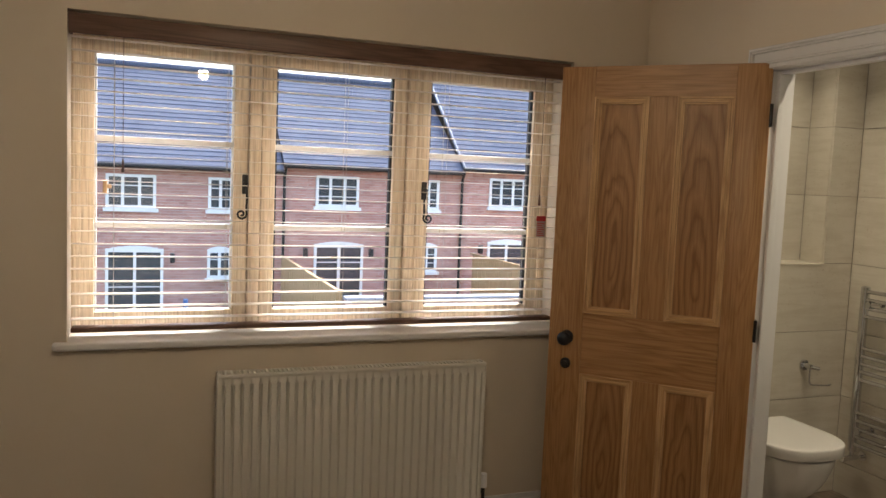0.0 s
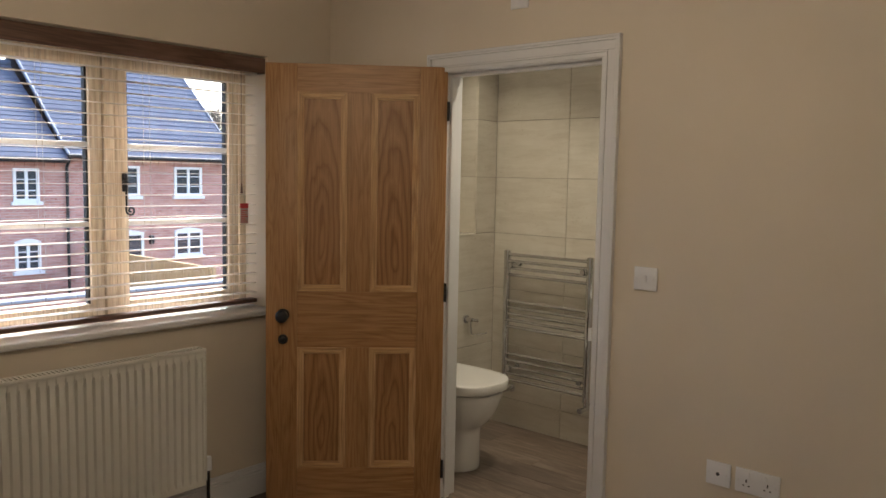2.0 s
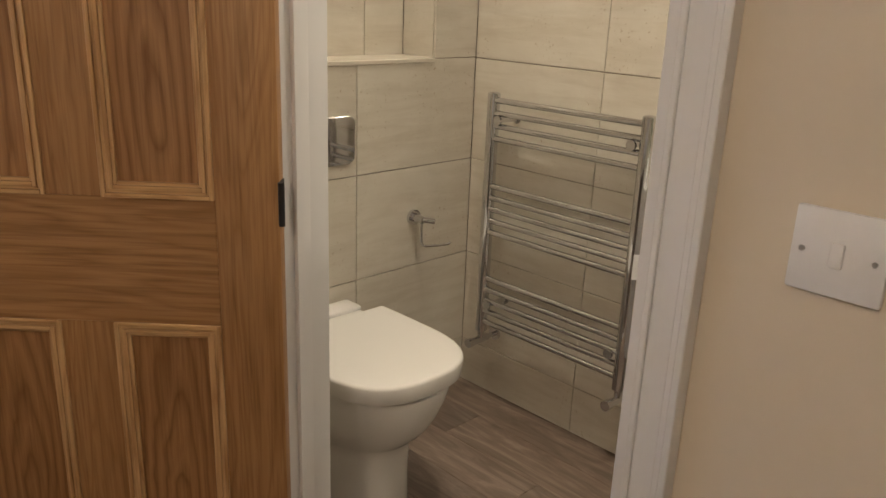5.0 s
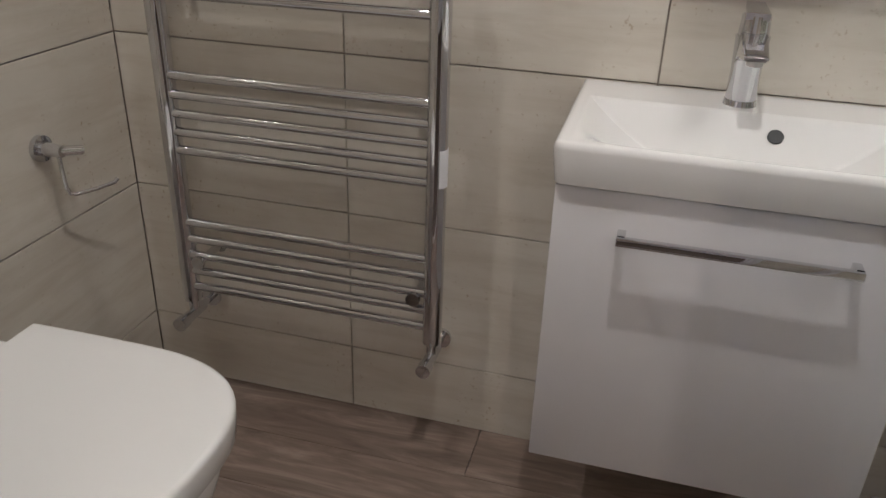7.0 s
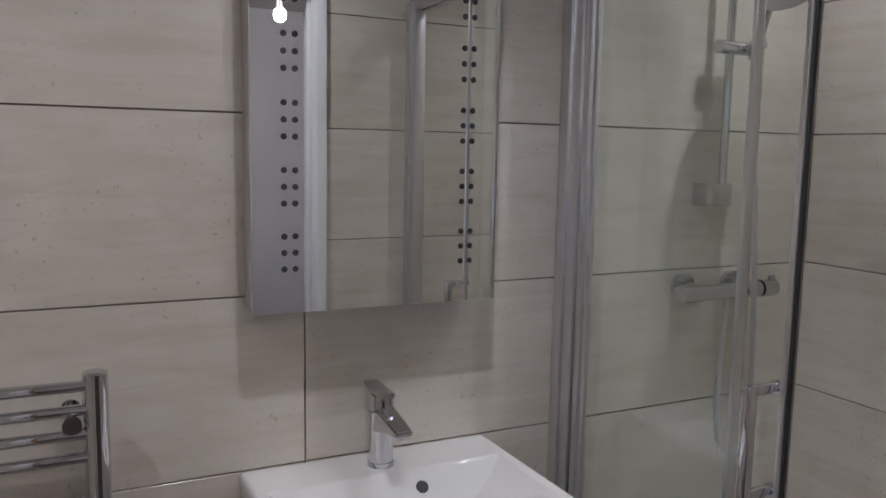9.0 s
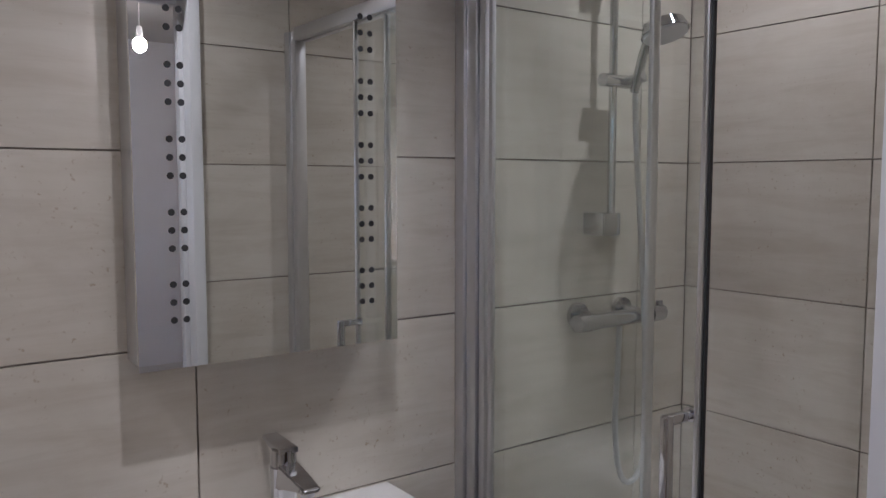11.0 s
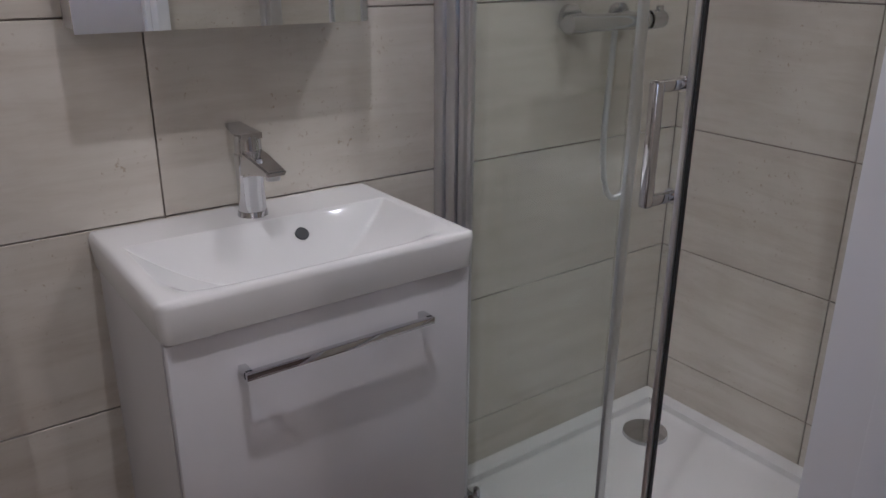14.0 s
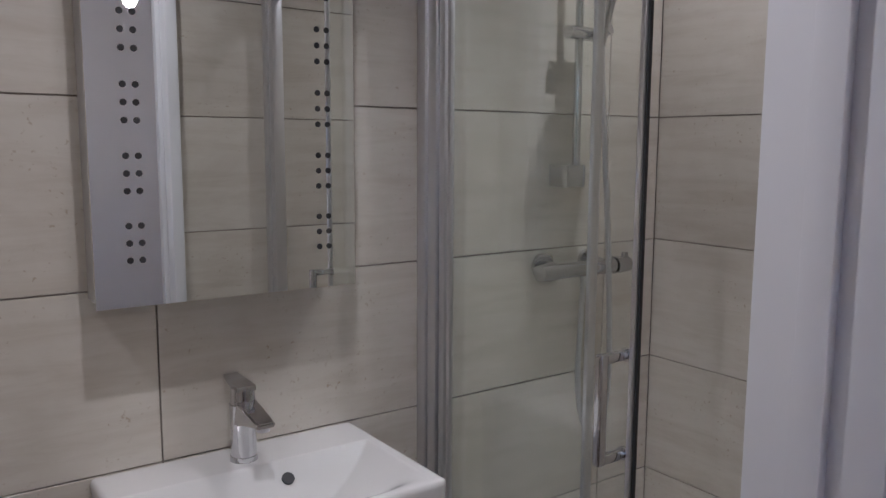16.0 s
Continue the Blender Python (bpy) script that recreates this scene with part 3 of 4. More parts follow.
for z0, z1 in ((Zs[1], Zs[2]), (Zs[3], Zs[4])):
    dpart("muntin", box(bm_new(), U[2], U[3], 0.0004, T - 0.0004, z0, z1, 0.0012, 1), M_OAK_V)
    for x0, x1 in ((U[1], U[2]), (U[3], U[4])):
        mx, mz = (x0 + x1) / 2, z0 + 0.1 + (z1 - z0) * 0.12
        dpart("panel", box(bm_new(), x0 - mx, x1 - mx, 0.011, T - 0.011, z0 - mz, z1 - mz), M_OAK_P).location = (mx, 0, mz)
        for ya, yb in ((-0.004, 0.011), (T - 0.011, T + 0.004)):
            mo, ml = bm_new(), bm_new()
            for o0, o1, d in ((0.0, 0.008, 0.0), (0.008, 0.014, 0.005), (0.014, 0.022, 0.0025), (0.022, 0.028, 0.0075)):
                a, b = (ya + d, yb) if ya < 0 else (ya, yb - d)
                box(mo, x0 + o0, x0 + o1, a, b, z0 + o0, z1 - o0, 0.001, 1)
                box(mo, x1 - o1, x1 - o0, a, b, z0 + o0, z1 - o0, 0.001, 1)
                box(ml, x0 + o1, x1 - o1, a, b, z0 + o0, z0 + o1, 0.001, 1)
                box(ml, x0 + o1, x1 - o1, a, b, z1 - o1, z1 - o0, 0.001, 1)
            dpart("moulding", mo, M_OAK_M)
            dpart("moulding", ml, M_OAK_L)
for side, y0 in ((1, T), (-1, 0.0)):
    kb = bm_new()
    kx, kz = 0.684, 0.829 - ZB
    rod(kb, (kx, y0, kz), (kx, y0 + side * 0.006, kz), 0.027, 24)
    rod(kb, (kx, y0 + side * 0.006, kz), (kx, y0 + side * 0.034, kz), 0.011, 16)
    ball(kb, (kx, y0 + side * 0.046, kz), 0.027, (1, 0.72, 1), 24)
    dpart("door_knob", kb, M_IRON, None, "black iron knob")
    kb = bm_new()
    kz = 0.724 - ZB
    rod(kb, (kx, y0, kz), (kx, y0 + side * 0.006, kz), 0.021, 24)
    rod(kb, (kx, y0 + side * 0.006, kz), (kx, y0 + side * 0.02, kz), 0.012, 16)
    ball(kb, (kx, y0 + side * 0.022, kz), 0.013, (1, 0.5, 1), 16)
    dpart("thumb_turn", kb, M_IRON, None, "black iron privacy turn")
for hz in (0.15, 0.93, 1.70):
    hb = bm_new()
    z = hz - ZB
    rod(hb, (-0.004, T + 0.003, z - 0.04), (-0.004, T + 0.003, z + 0.04), 0.006, 12)
    box(hb, -0.003, 0.0, 0.004, T, z - 0.04, z + 0.04)
    dpart("hinge", hb, M_IRON, None, "black steel butt hinge")


# ---- switches and sockets on the door wall ----
def plate(name, label, category, y0, y1, z0, z1, gangs=(), pins=0, rocker=0):
    ob = thing(name, label, category, (XD, (y0 + y1) / 2, z0))
    part("faceplate", box(bm_new(), XD - 0.009, XD, y0, y1, z0, z1, 0.003, 2), M_PLAST, ob)
    zc, yc = (z0 + z1) / 2, (y0 + y1) / 2
    for yy in (y0 + 0.011, y1 - 0.011):
        part("screw", rod(bm_new(), (XD - 0.0098, yy, zc), (XD - 0.0085, yy, zc), 0.003, 12), M_SATIN, ob)
    for k in range(rocker):
        part("rocker", box(bm_new(), XD - 0.014, XD - 0.008, yc - 0.006, yc + 0.006, zc - 0.012, zc + 0.012, 0.002), M_PLAST, ob)
    for gy in gangs:
        ho = bm_new()
        box(ho, XD - 0.0098, XD - 0.0085, gy - 0.002, gy + 0.002, zc - 0.004, zc + 0.006)
        for s in (-1, 1):
            box(ho, XD - 0.0098, XD - 0.0085, gy + s * 0.009 - 0.003, gy + s * 0.009 + 0.003, zc - 0.016, zc - 0.0125)
        part("pin_holes", ho, M_DARK, ob, "", False)
        part("socket_switch", box(bm_new(), XD - 0.013, XD - 0.008, gy * 0.8 + yc * 0.2 - 0.005, gy * 0.8 + yc * 0.2 + 0.005, zc + 0.014, zc + 0.03, 0.0015), M_PLAST, ob)
    if pins:
        part("aerial_port", rod(bm_new(), (XD - 0.012, yc, zc), (XD - 0.008, yc, zc), 0.006, 16), M_DARK, ob)
    return ob


plate("light_switch", "white plastic single light switch beside the doorway", "light switch", 1.375, 1.462, 1.043, 1.125, rocker=1)
plate("aerial_socket", "white plastic television aerial socket plate low on wall", "aerial socket", 1.086, 1.168, 0.42, 0.5, pins=1)
plate("power_socket", "white plastic double power socket low on wall", "power socket", 0.928, 1.07, 0.42, 0.5, gangs=(0.965, 1.033))
plate("isolator_switch", "white plastic fan isolator switch above the doorway", "switch", 1.953, 2.035, 2.078, 2.16, rocker=1)

# ---- pendant bulb ----
pend = thing("pendant_lamp", "bare lit bulb hanging from a white ceiling pendant", "pendant lamp", (BULB[0], BULB[1], TOP))
part("ceiling_rose", rod(bm_new(), (BULB[0], BULB[1], TOP - 0.03), (BULB[0], BULB[1], TOP), 0.045, 24), M_PLAST, pend)
part("flex", rod(bm_new(), (BULB[0], BULB[1], BULB[2] + 0.08), (BULB[0], BULB[1], TOP - 0.03), 0.003, 8), M_PLAST, pend)
part("lampholder", rod(bm_new(), (BULB[0], BULB[1], BULB[2] + 0.028), (BULB[0], BULB[1], BULB[2] + 0.085), 0.018, 16, 0.012), M_PLAST, pend)
bulb = part("bulb", ball(bm_new(), BULB, 0.031, (1, 1, 1.15), 24), M_BULB, pend, "glowing frosted bulb")
bulb.visible_shadow = True

# ---- downlights ----
for sx, sy, _ in SPOTS:
    dl = thing("downlight", "lit recessed chrome ceiling downlight", "downlight", (sx, sy, TOP - 0.05), "ceiling downlights")
    b1 = bm_new()
    rod(b1, (sx, sy, TOP - 0.056), (sx, sy, TOP - 0.05), 0.043, 28, 0.041)
    part("bezel", b1, M_CHROME, dl)
    part("lens", rod(bm_new(), (sx, sy, TOP - 0.059), (sx, sy, TOP - 0.056), 0.028, 24), M_LENS, dl)


# ---- toilet ----
def dshape(cx, w, front, back, z, n=28, power=2.3):
    """A D-shaped ring: straight back and sides, rounded front (towards -y)."""
    ring = []
    straight = back - (back - front) * 0.45
    for k in range(n + 1):
        a = math.pi * k / n
        c, s = math.cos(a), math.sin(a)
        ring.append((cx + w * math.copysign(abs(c) ** (2 / power), c), straight - (straight - front) * abs(s) ** (2 / power), z))
    ring += [(cx - w, (straight + back) / 2, z), (cx - w * 0.99, back, z), (cx + w * 0.99, back, z), (cx + w, (straight + back) / 2, z)]
    return ring


TX = 2.658
toilet = thing("toilet", "white ceramic back-to-wall toilet with closed lid", "toilet", (TX, 2.65, 0))
part("bowl", loft(bm_new(), [dshape(TX, w, fr, 2.925, z) for z, w, fr in ((0.0, 0.128, 2.487), (0.012, 0.13, 2.483), (0.10, 0.128, 2.487), (0.18, 0.129, 2.484), (0.205, 0.131, 2.478), (0.222, 0.138, 2.462), (0.245, 0.15, 2.436), (0.275, 0.162, 2.413), (0.31, 0.172, 2.393),
                                (0.35, 0.179, 2.376), (0.385, 0.183, 2.366), (0.396, 0.183, 2.366), (0.399, 0.180, 2.37))]), M_CER, toilet)
part("seat", loft(bm_new(), [dshape(TX, w + 0.004, fr, 2.80, z) for z, w, fr in ((0.3995, 0.168, 2.382), (0.401, 0.169, 2.38), (0.407, 0.169, 2.38), (0.4085, 0.168, 2.382))]), M_CER, toilet, "white plastic seat")
lid = part("lid", loft(bm_new(), [dshape(TX, w, fr, 2.765, z, power=2.6) for z, w, fr in ((0.409, 0.189, 2.36), (0.4105, 0.191, 2.357), (0.412, 0.1915, 2.356), (0.448, 0.193, 2.354), (0.4525, 0.1918, 2.3555), (0.4552, 0.1885, 2.359), (0.456, 0.184, 2.364), (0.4564, 0.155, 2.40))]), M_CER, toilet, "closed white plastic lid")
hb = bm_new()
box(hb, TX - 0.18, TX + 0.18, 2.75, 2.925, 0.38, 0.418, 0.008, 3)
box(hb, TX - 0.182, TX + 0.182, 2.85, 2.922, 0.412, 0.431, 0.008, 3)
part("hinge_deck", hb, M_CER, toilet)

fp = thing("flush_plate", "polished chrome dual flush plate on tiled wall", "flush plate", (2.77, YT, 0.9))


def rounded(x0, x1, z0, z1, y, r, n=7):
    ring = []
    for cx, cz, a0 in ((x1 - r, z1 - r, 0), (x0 + r, z1 - r, 90), (x0 + r, z0 + r, 180), (x1 - r, z0 + r, 270)):
        ring += [(cx + r * math.cos(radians(a0 + 90 * k / n)), y, cz + r * math.sin(radians(a0 + 90 * k / n))) for k in range(n + 1)]
    return ring


part("plate_body", loft(bm_new(), [rounded(2.632, 2.868, 0.832, 0.968, YT, 0.024), rounded(2.632, 2.868, 0.832, 0.968, YT - 0.007, 0.024), rounded(2.635, 2.865, 0.835, 0.965, YT - 0.01, 0.022)]), M_CHROME, fp)
for a, b in ((2.67, 2.745), (2.755, 2.81)):
    part("button", loft(bm_new(), [rounded(a, b, 0.86, 0.94, YT - 0.0095, 0.012), rounded(a, b, 0.86, 0.94, YT - 0.0125, 0.012)]), M_CHROME, fp)

# ---- toilet-roll holder ----
rh = thing("toilet_roll_holder", "empty chrome toilet roll holder on tiled wall", "roll holder", (3.1, YT, 0.63))
b1 = bm_new()
rod(b1, (3.1, YT, 0.635), (3.1, YT - 0.01, 0.635), 0.024, 24)
rod(b1, (3.1, YT - 0.01, 0.635), (3.1, YT - 0.05, 0.635), 0.014, 18, 0.011)
rod(b1, (3.1, YT - 0.042, 0.635), (3.135, YT - 0.062, 0.628), 0.009, 14)
part("rose", b1, M_CHROME, rh)
part("wire_arm", tube(bm_new(), [(3.1, YT - 0.04, 0.63), (3.098, YT - 0.042, 0.6), (3.098, YT - 0.045, 0.565), (3.1, YT - 0.05, 0.555), (3.107, YT - 0.055, 0.552), (3.14, YT - 0.075, 0.553), (3.17, YT - 0.09, 0.556), (3.177, YT - 0.093, 0.562)], 0.004), M_CHROME, rh)

# ---- towel rail ----
rail = thing("towel_rail", "chrome ladder towel rail with paper label, wall mounted", "towel rail", (3.28, 2.51, 0.24))
YL, YR, XR = 2.778, 2.246, 3.277
for yy in (YL, YR):
    p = bm_new()
    rod(p, (XR, yy, 0.258), (XR, yy, 1.02), 0.0192, 24)
    ball(p, (XR, yy, 1.02), 0.0192, (1, 1, 0.35), 16)
    part("upright", p, M_CHROME, rail)
    v = bm_new()
    rod(v, (XR, yy, 0.218), (XR, yy, 0.264), 0.011, 14)
    rod(v, (XR - 0.045, yy, 0.224), (XR + 0.03, yy, 0.224), 0.0125, 16)
    rod(v, (XR - 0.06, yy, 0.224), (XR - 0.04, yy, 0.224), 0.015, 18)
    rod(v, (XR + 0.03, yy, 0.224), (XT, yy, 0.224), 0.008, 12)
    rod(v, (XT - 0.008, yy, 0.224), (XT, yy, 0.224), 0.022, 20)
    part("angle_valve", v, M_CHROME, rail)
bar = bm_new()
rod(bar, (0, YR + 0.008, 0), (0, YL - 0.008, 0), 0.0092, 14)
bar_mesh = mesh_of("bar", bar, M_CHROME)
for z in [1.003, 0.965, 0.927, 0.889] + [0.742 - 0.0365 * k for k in range(5)] + [0.442 - 0.037 * k for k in range(5)]:
    o = new("bar", bar_mesh)
    o.parent = rail
    o.matrix_parent_inverse = rail.matrix_world.inverted()
    o.location = (XR - 0.004, 0, z)
for yy in (YL - 0.035, YR + 0.035):
    for z in (0.946, 0.358):
        k = bm_new()
        rod(k, (XR - 0.018, yy, z), (XT, yy, z), 0.0085, 14)
        rod(k, (XR - 0.022, yy, z), (XR - 0.014, yy, z), 0.014, 16)
        rod(k, (XT - 0.006, yy, z), (XT, yy, z), 0.016, 16)
        part("wall_bracket", k, M_CHROME, rail)
arc = [radians(-150 + 120 * k / 12) for k in range(13)]
lb = [[(XR + r * math.cos(a), YR + r * math.sin(a), z) for r, aa in ((0.0195, arc), (0.0204, arc[::-1])) for a in aa] for z in (0.592, 0.662)]
part("paper_label", loft(bm_new(), lb), M_PLAST, rail, "white paper label round the upright")

# ---- vanity unit and basin ----
UY0, UY1 = 1.517, 2.005
vanity = thing("vanity_unit", "white gloss wall-hung vanity unit with chrome handle", "vanity unit", (3.19, 1.76, 0.258))
cs = bm_new()
box(cs, 3.042, XT, UY0 + 0.001, UY0 + 0.017, 0.258, 0.73)
box(cs, 3.042, XT, UY1 - 0.017, UY1 - 0.001, 0.258, 0.73)
box(cs, 3.042, XT, UY0 + 0.017, UY1 - 0.017, 0.258, 0.274)
box(cs, XT - 0.016, XT, UY0 + 0.017, UY1 - 0.017, 0.274, 0.73)
part("carcass", cs, M_UNIT, vanity, "", False)
drawer = part("drawer_front", box(bm_new(), 3.018, 3.034, UY0, UY1, 0.256, 0.7275, 0.0018, 2), M_UNIT, vanity)
hd = bm_new()
box(hd, 2.986, 2.997, 1.606, 1.914, 0.662, 0.674, 0.0015)
for yy in (1.612, 1.908):
    box(hd, 2.99, 3.018, yy - 0.006, yy + 0.006, 0.662, 0.674, 0.0015)
part("bar_handle", hd, M_CHROME, drawer, "chrome bar handle")

basin = thing("wash_basin", "white ceramic rectangular basin on the vanity unit", "basin", (3.18, 1.76, 0.73))
BX_0, BX_1, BY_0, BY_1, BT, BB = 3.005, XT - 0.001, 1.511, 2.013, 0.791, 0.731


def s01(t):
    t = max(0.0, min(1.0, t))
    return t * t * (3 - 2 * t)


def basin_z(x, y):
    """Height of the basin's top: flat rim and tap ledge, and a bowl with long sloping sides."""
    cy = (BY_0 + BY_1) / 2
    out = min(1.0, abs(y - cy) / 0.226)
    back = max(0.0, (3.245 - x) / 0.092)
    bottom = s01((x - BX_0 - 0.012) / 0.085) * (1 - out ** 2.1)
    return BT - 0.08 * (bottom if bottom < back else min(back, bottom))


gx, gy, rr = 100, 140, 0.016
bb = bm_new()
grid = []
for i in range(gx + 1):
    row = []
    for j in range(gy + 1):
        x = BX_0 + (BX_1 - BX_0) * i / gx
        y = BY_0 + (BY_1 - BY_0) * j / gy
        e = min(x - BX_0, y - BY_0, BY_1 - y)
        drop = 0.01 - math.sqrt(max(0.0, 0.01 ** 2 - (0.01 - min(e, 0.01)) ** 2))
        cyv = min(y - BY_0, BY_1 - y)
        xx = x
        if cyv < rr:
            xx = x + (rr - math.sqrt(max(0, rr ** 2 - (rr - cyv) ** 2))) * max(0.0, 1 - (x - BX_0) / 0.06)
        row.append(bb.verts.new((xx, y, basin_z(x, y) - drop)))
    grid.append(row)
for i in range(gx):
    for j in range(gy):
        bb.faces.new((grid[i][j], grid[i + 1][j], grid[i + 1][j + 1], grid[i][j + 1]))
edge = grid[0][:] + [grid[i][gy] for i in range(1, gx + 1)] + [grid[gx][j] for j in range(gy - 1, -1, -1)] + [grid[i][0] for i in range(gx - 1, 0, -1)]
low = []
for v_ in edge:
    c = v_.co
    low.append(bb.verts.new((c.x + 0.006 * max(0.0, 1 - (c.x - BX_0) / 0.06), c.y + 0.005 * max(0.0, 1 - (c.y - BY_0) / 0.04) - 0.005 * max(0.0, 1 - (BY_1 - c.y) / 0.04), BB)))
for k in range(len(edge)):
    bb.faces.new((edge[k], low[k], low[(k + 1) % len(edge)], edge[(k + 1) % len(edge)]))
basin_body = part("bowl", bb, M_CER, basin)
basin_body.data.set_sharp_from_angle(angle=radians(50))
ov = bm_new()
rod(ov, (3.2165, 1.713, 0.7645), (3.2135, 1.713, 0.7679), 0.0115, 24)
part("overflow", ov, M_DARK, basin, "dark overflow hole")
wv = bm_new()
rod(wv, (3.155, 1.77, 0.709), (3.155, 1.77, 0.7205), 0.029, 28)
ball(wv, (3.155, 1.77, 0.7205), 0.026, (1, 1, 0.24), 24)
part("waste_cap", wv, M_CHROME, basin, "chrome waste cap")

tap = thing("basin_tap", "chrome single-lever mixer tap on the basin", "tap", (3.285, 1.765, BT))
tx, ty = 3.288, 1.765
tbm = bm_new()
rod(tbm, (tx, ty, BT - 0.003), (tx, ty, BT + 0.0084), 0.026, 28, 0.024)
loft(tbm, [[(tx + sx * a + ox, ty + 0.9 * b * sy, z) for sx, sy in ((math.cos(2 * math.pi * k / 24), math.sin(2 * math.pi * k / 24)) for k in range(24))]
           for z, a, b, ox in ((BT + 0.0063, 0.0225, 0.026, 0), (BT + 0.0525, 0.021, 0.025, 0), (BT + 0.0893, 0.0225, 0.027, -0.002), (BT + 0.1050, 0.024, 0.028, -0.003))])
part("tap_body", tbm, M_CHROME, tap)
spm = bm_new()
loft(spm, [[(x, ty - w, z0), (x, ty + w, z0), (x, ty + w * 0.92, z1), (x, ty - w * 0.92, z1)] for x, w, z0, z1 in
           ((tx - 0.005, 0.021, BT + 0.0651, BT + 0.1135), (tx - 0.04, 0.02, BT + 0.0767, BT + 0.1093), (tx - 0.08, 0.0185, BT + 0.0851, BT + 0.1019), (tx - 0.108, 0.017, BT + 0.0882, BT + 0.0972))])
bmesh.ops.bevel(spm, geom=list(spm.edges), offset=0.003, segments=2, affect="EDGES")
sp_ = part("spout", spm, M_CHROME, tap)
part("aerator", rod(bm_new(), (tx - 0.092, ty, BT + 0.0798), (tx - 0.092, ty, BT + 0.0903), 0.0115, 18), M_SATIN, sp_)
lv = bm_new()
rod(lv, (tx - 0.002, ty, BT + 0.1050), (tx - 0.002, ty, BT + 0.1345), 0.0225, 24, 0.021)
loft(lv, [[(x, ty - w, z0), (x, ty + w, z0), (x, ty + w, z1), (x, ty - w, z1)] for x, w, z0, z1 in
          ((tx - 0.022, 0.017, BT + 0.1303, BT + 0.1397), (tx + 0.02, 0.016, BT + 0.1324, BT + 0.1418), (tx + 0.057, 0.0135, BT + 0.1397, BT + 0.1450))])
part("lever", lv, M_CHROME, tap)

# ---- mirror cabinet ----
MY0, MY1, MZ0, MZ1, MX = 1.548, 2.006, 1.095, 1.74, 3.262
cab = thing("mirror_cabinet", "mirrored wall cabinet with dotted light strips", "mirror cabinet", (3.3, 1.777, MZ0))
part("body", box(bm_new(), MX + 0.006, XT, MY0 + 0.006, MY1 - 0.006, MZ0 + 0.004, MZ1 - 0.004, 0.001, 1), M_SATIN, cab)
mir = part("mirror_door", box(bm_new(), MX, MX + 0.005, MY0, MY1, MZ0, MZ1), M_MIRROR, cab, "silvered mirror glass", False)
dm = bm_new()
rod(dm, (0, 0, 0), (-0.0006, 0, 0), 0.0052, 16)
dot_mesh = mesh_of("light_dot", dm, M_DARK)
for y in (1.9515, 1.9325, 1.621, 1.602):
    for gk in range(5):
        for dz in (0.0, 0.0275, 0.055):
            o = new("light_dot", dot_mesh)
            o.parent = mir
            o.location = (MX - 0.0001, y, 1.17 + 0.11 * gk + dz)

# ---- shower ----
YE = 1.33
tray = thing("shower_tray", "white acrylic shower tray with chrome waste", "shower tray", (2.86, 1.0, 0))
tm = bm_new()
tx0, tx1, ty0, ty1 = XB, XT, YS, YE + 0.045
outer = [(tx0, ty0), (tx1, ty0), (tx1, ty1), (tx0, ty1)]


def inset(d, z):
    return [(tx0 + d, ty0 + d, z), (tx1 - d, ty0 + d, z), (tx1 - d, ty1 - d, z), (tx0 + d, ty1 - d, z)]


loft(tm, [inset(0, 0.0), inset(0, 0.038), inset(0.004, 0.042), inset(0.043, 0.042), inset(0.046, 0.040), inset(0.05, 0.026), inset(0.056, 0.022), inset(0.09, 0.021)])
part("tray_body", tm, M_CER, tray)
wm = bm_new()
rod(wm, (3.208, 0.768, 0.021), (3.208, 0.768, 0.03), 0.058, 32, 0.056)
ball(wm, (3.208, 0.768, 0.03), 0.05, (1, 1, 0.08), 24)
part("waste_cover", wm, M_CHROME, tray, "round chrome waste cover")

enc = thing("shower_enclosure", "chrome framed sliding glass shower door, partly open", "shower enclosure", (2.86, YE, 0.042))
EZ0, EZ1 = 0.042, 1.80
for x0, x1, y0, y1 in ((XT - 0.03, XT, YE - 0.022, YE + 0.022), (XT - 0.062, XT - 0.032, YE - 0.017, YE + 0.017), (XT - 0.085, XT - 0.066, YE - 0.02, YE + 0.012), (XB, XB + 0.03, YE - 0.022, YE + 0.022), (XB + 0.032, XB + 0.06, YE - 0.017, YE + 0.017)):
    part("wall_post", box(bm_new(), x0, x1, y0, y1, EZ0, EZ1, 0.004, 2), M_SATIN, enc)
for nm, z0, z1 in (("bottom_track", EZ0, EZ0 + 0.022), ("top_track", EZ1 - 0.03, EZ1 + 0.006)):
    tr = bm_new()
    box(tr, XB + 0.061, XT - 0.086, YE + 0.004, YE + 0.022, z0, z1, 0.003)
    box(tr, XB + 0.061, XT - 0.086, YE - 0.024, YE - 0.004, z0, z1 - 0.004, 0.003)
    part(nm, tr, M_SATIN, enc)
fixed = part("fixed_panel", box(bm_new(), 2.872, XT - 0.086, YE - 0.014, YE - 0.008, EZ0 + 0.02, EZ1 - 0.026), M_SHGLASS, enc, "clear fixed glass panel", False)
fixed.visible_shadow = False
part("panel_edge", box(bm_new(), 2.867, 2.877, YE - 0.02, YE - 0.002, EZ0 + 0.02, EZ1 - 0.026, 0.003), M_SATIN, fixed)
sld = part("sliding_door", box(bm_new(), 2.763, 3.238, YE + 0.008, YE + 0.014, EZ0 + 0.02, EZ1 - 0.026), M_SHGLASS, enc, "clear sliding glass door", False)
sld.visible_shadow = False
part("door_edge", box(bm_new(), 2.754, 2.764, YE + 0.003, YE + 0.019, EZ0 + 0.02, EZ1 - 0.026, 0.003), M_SATIN, sld)
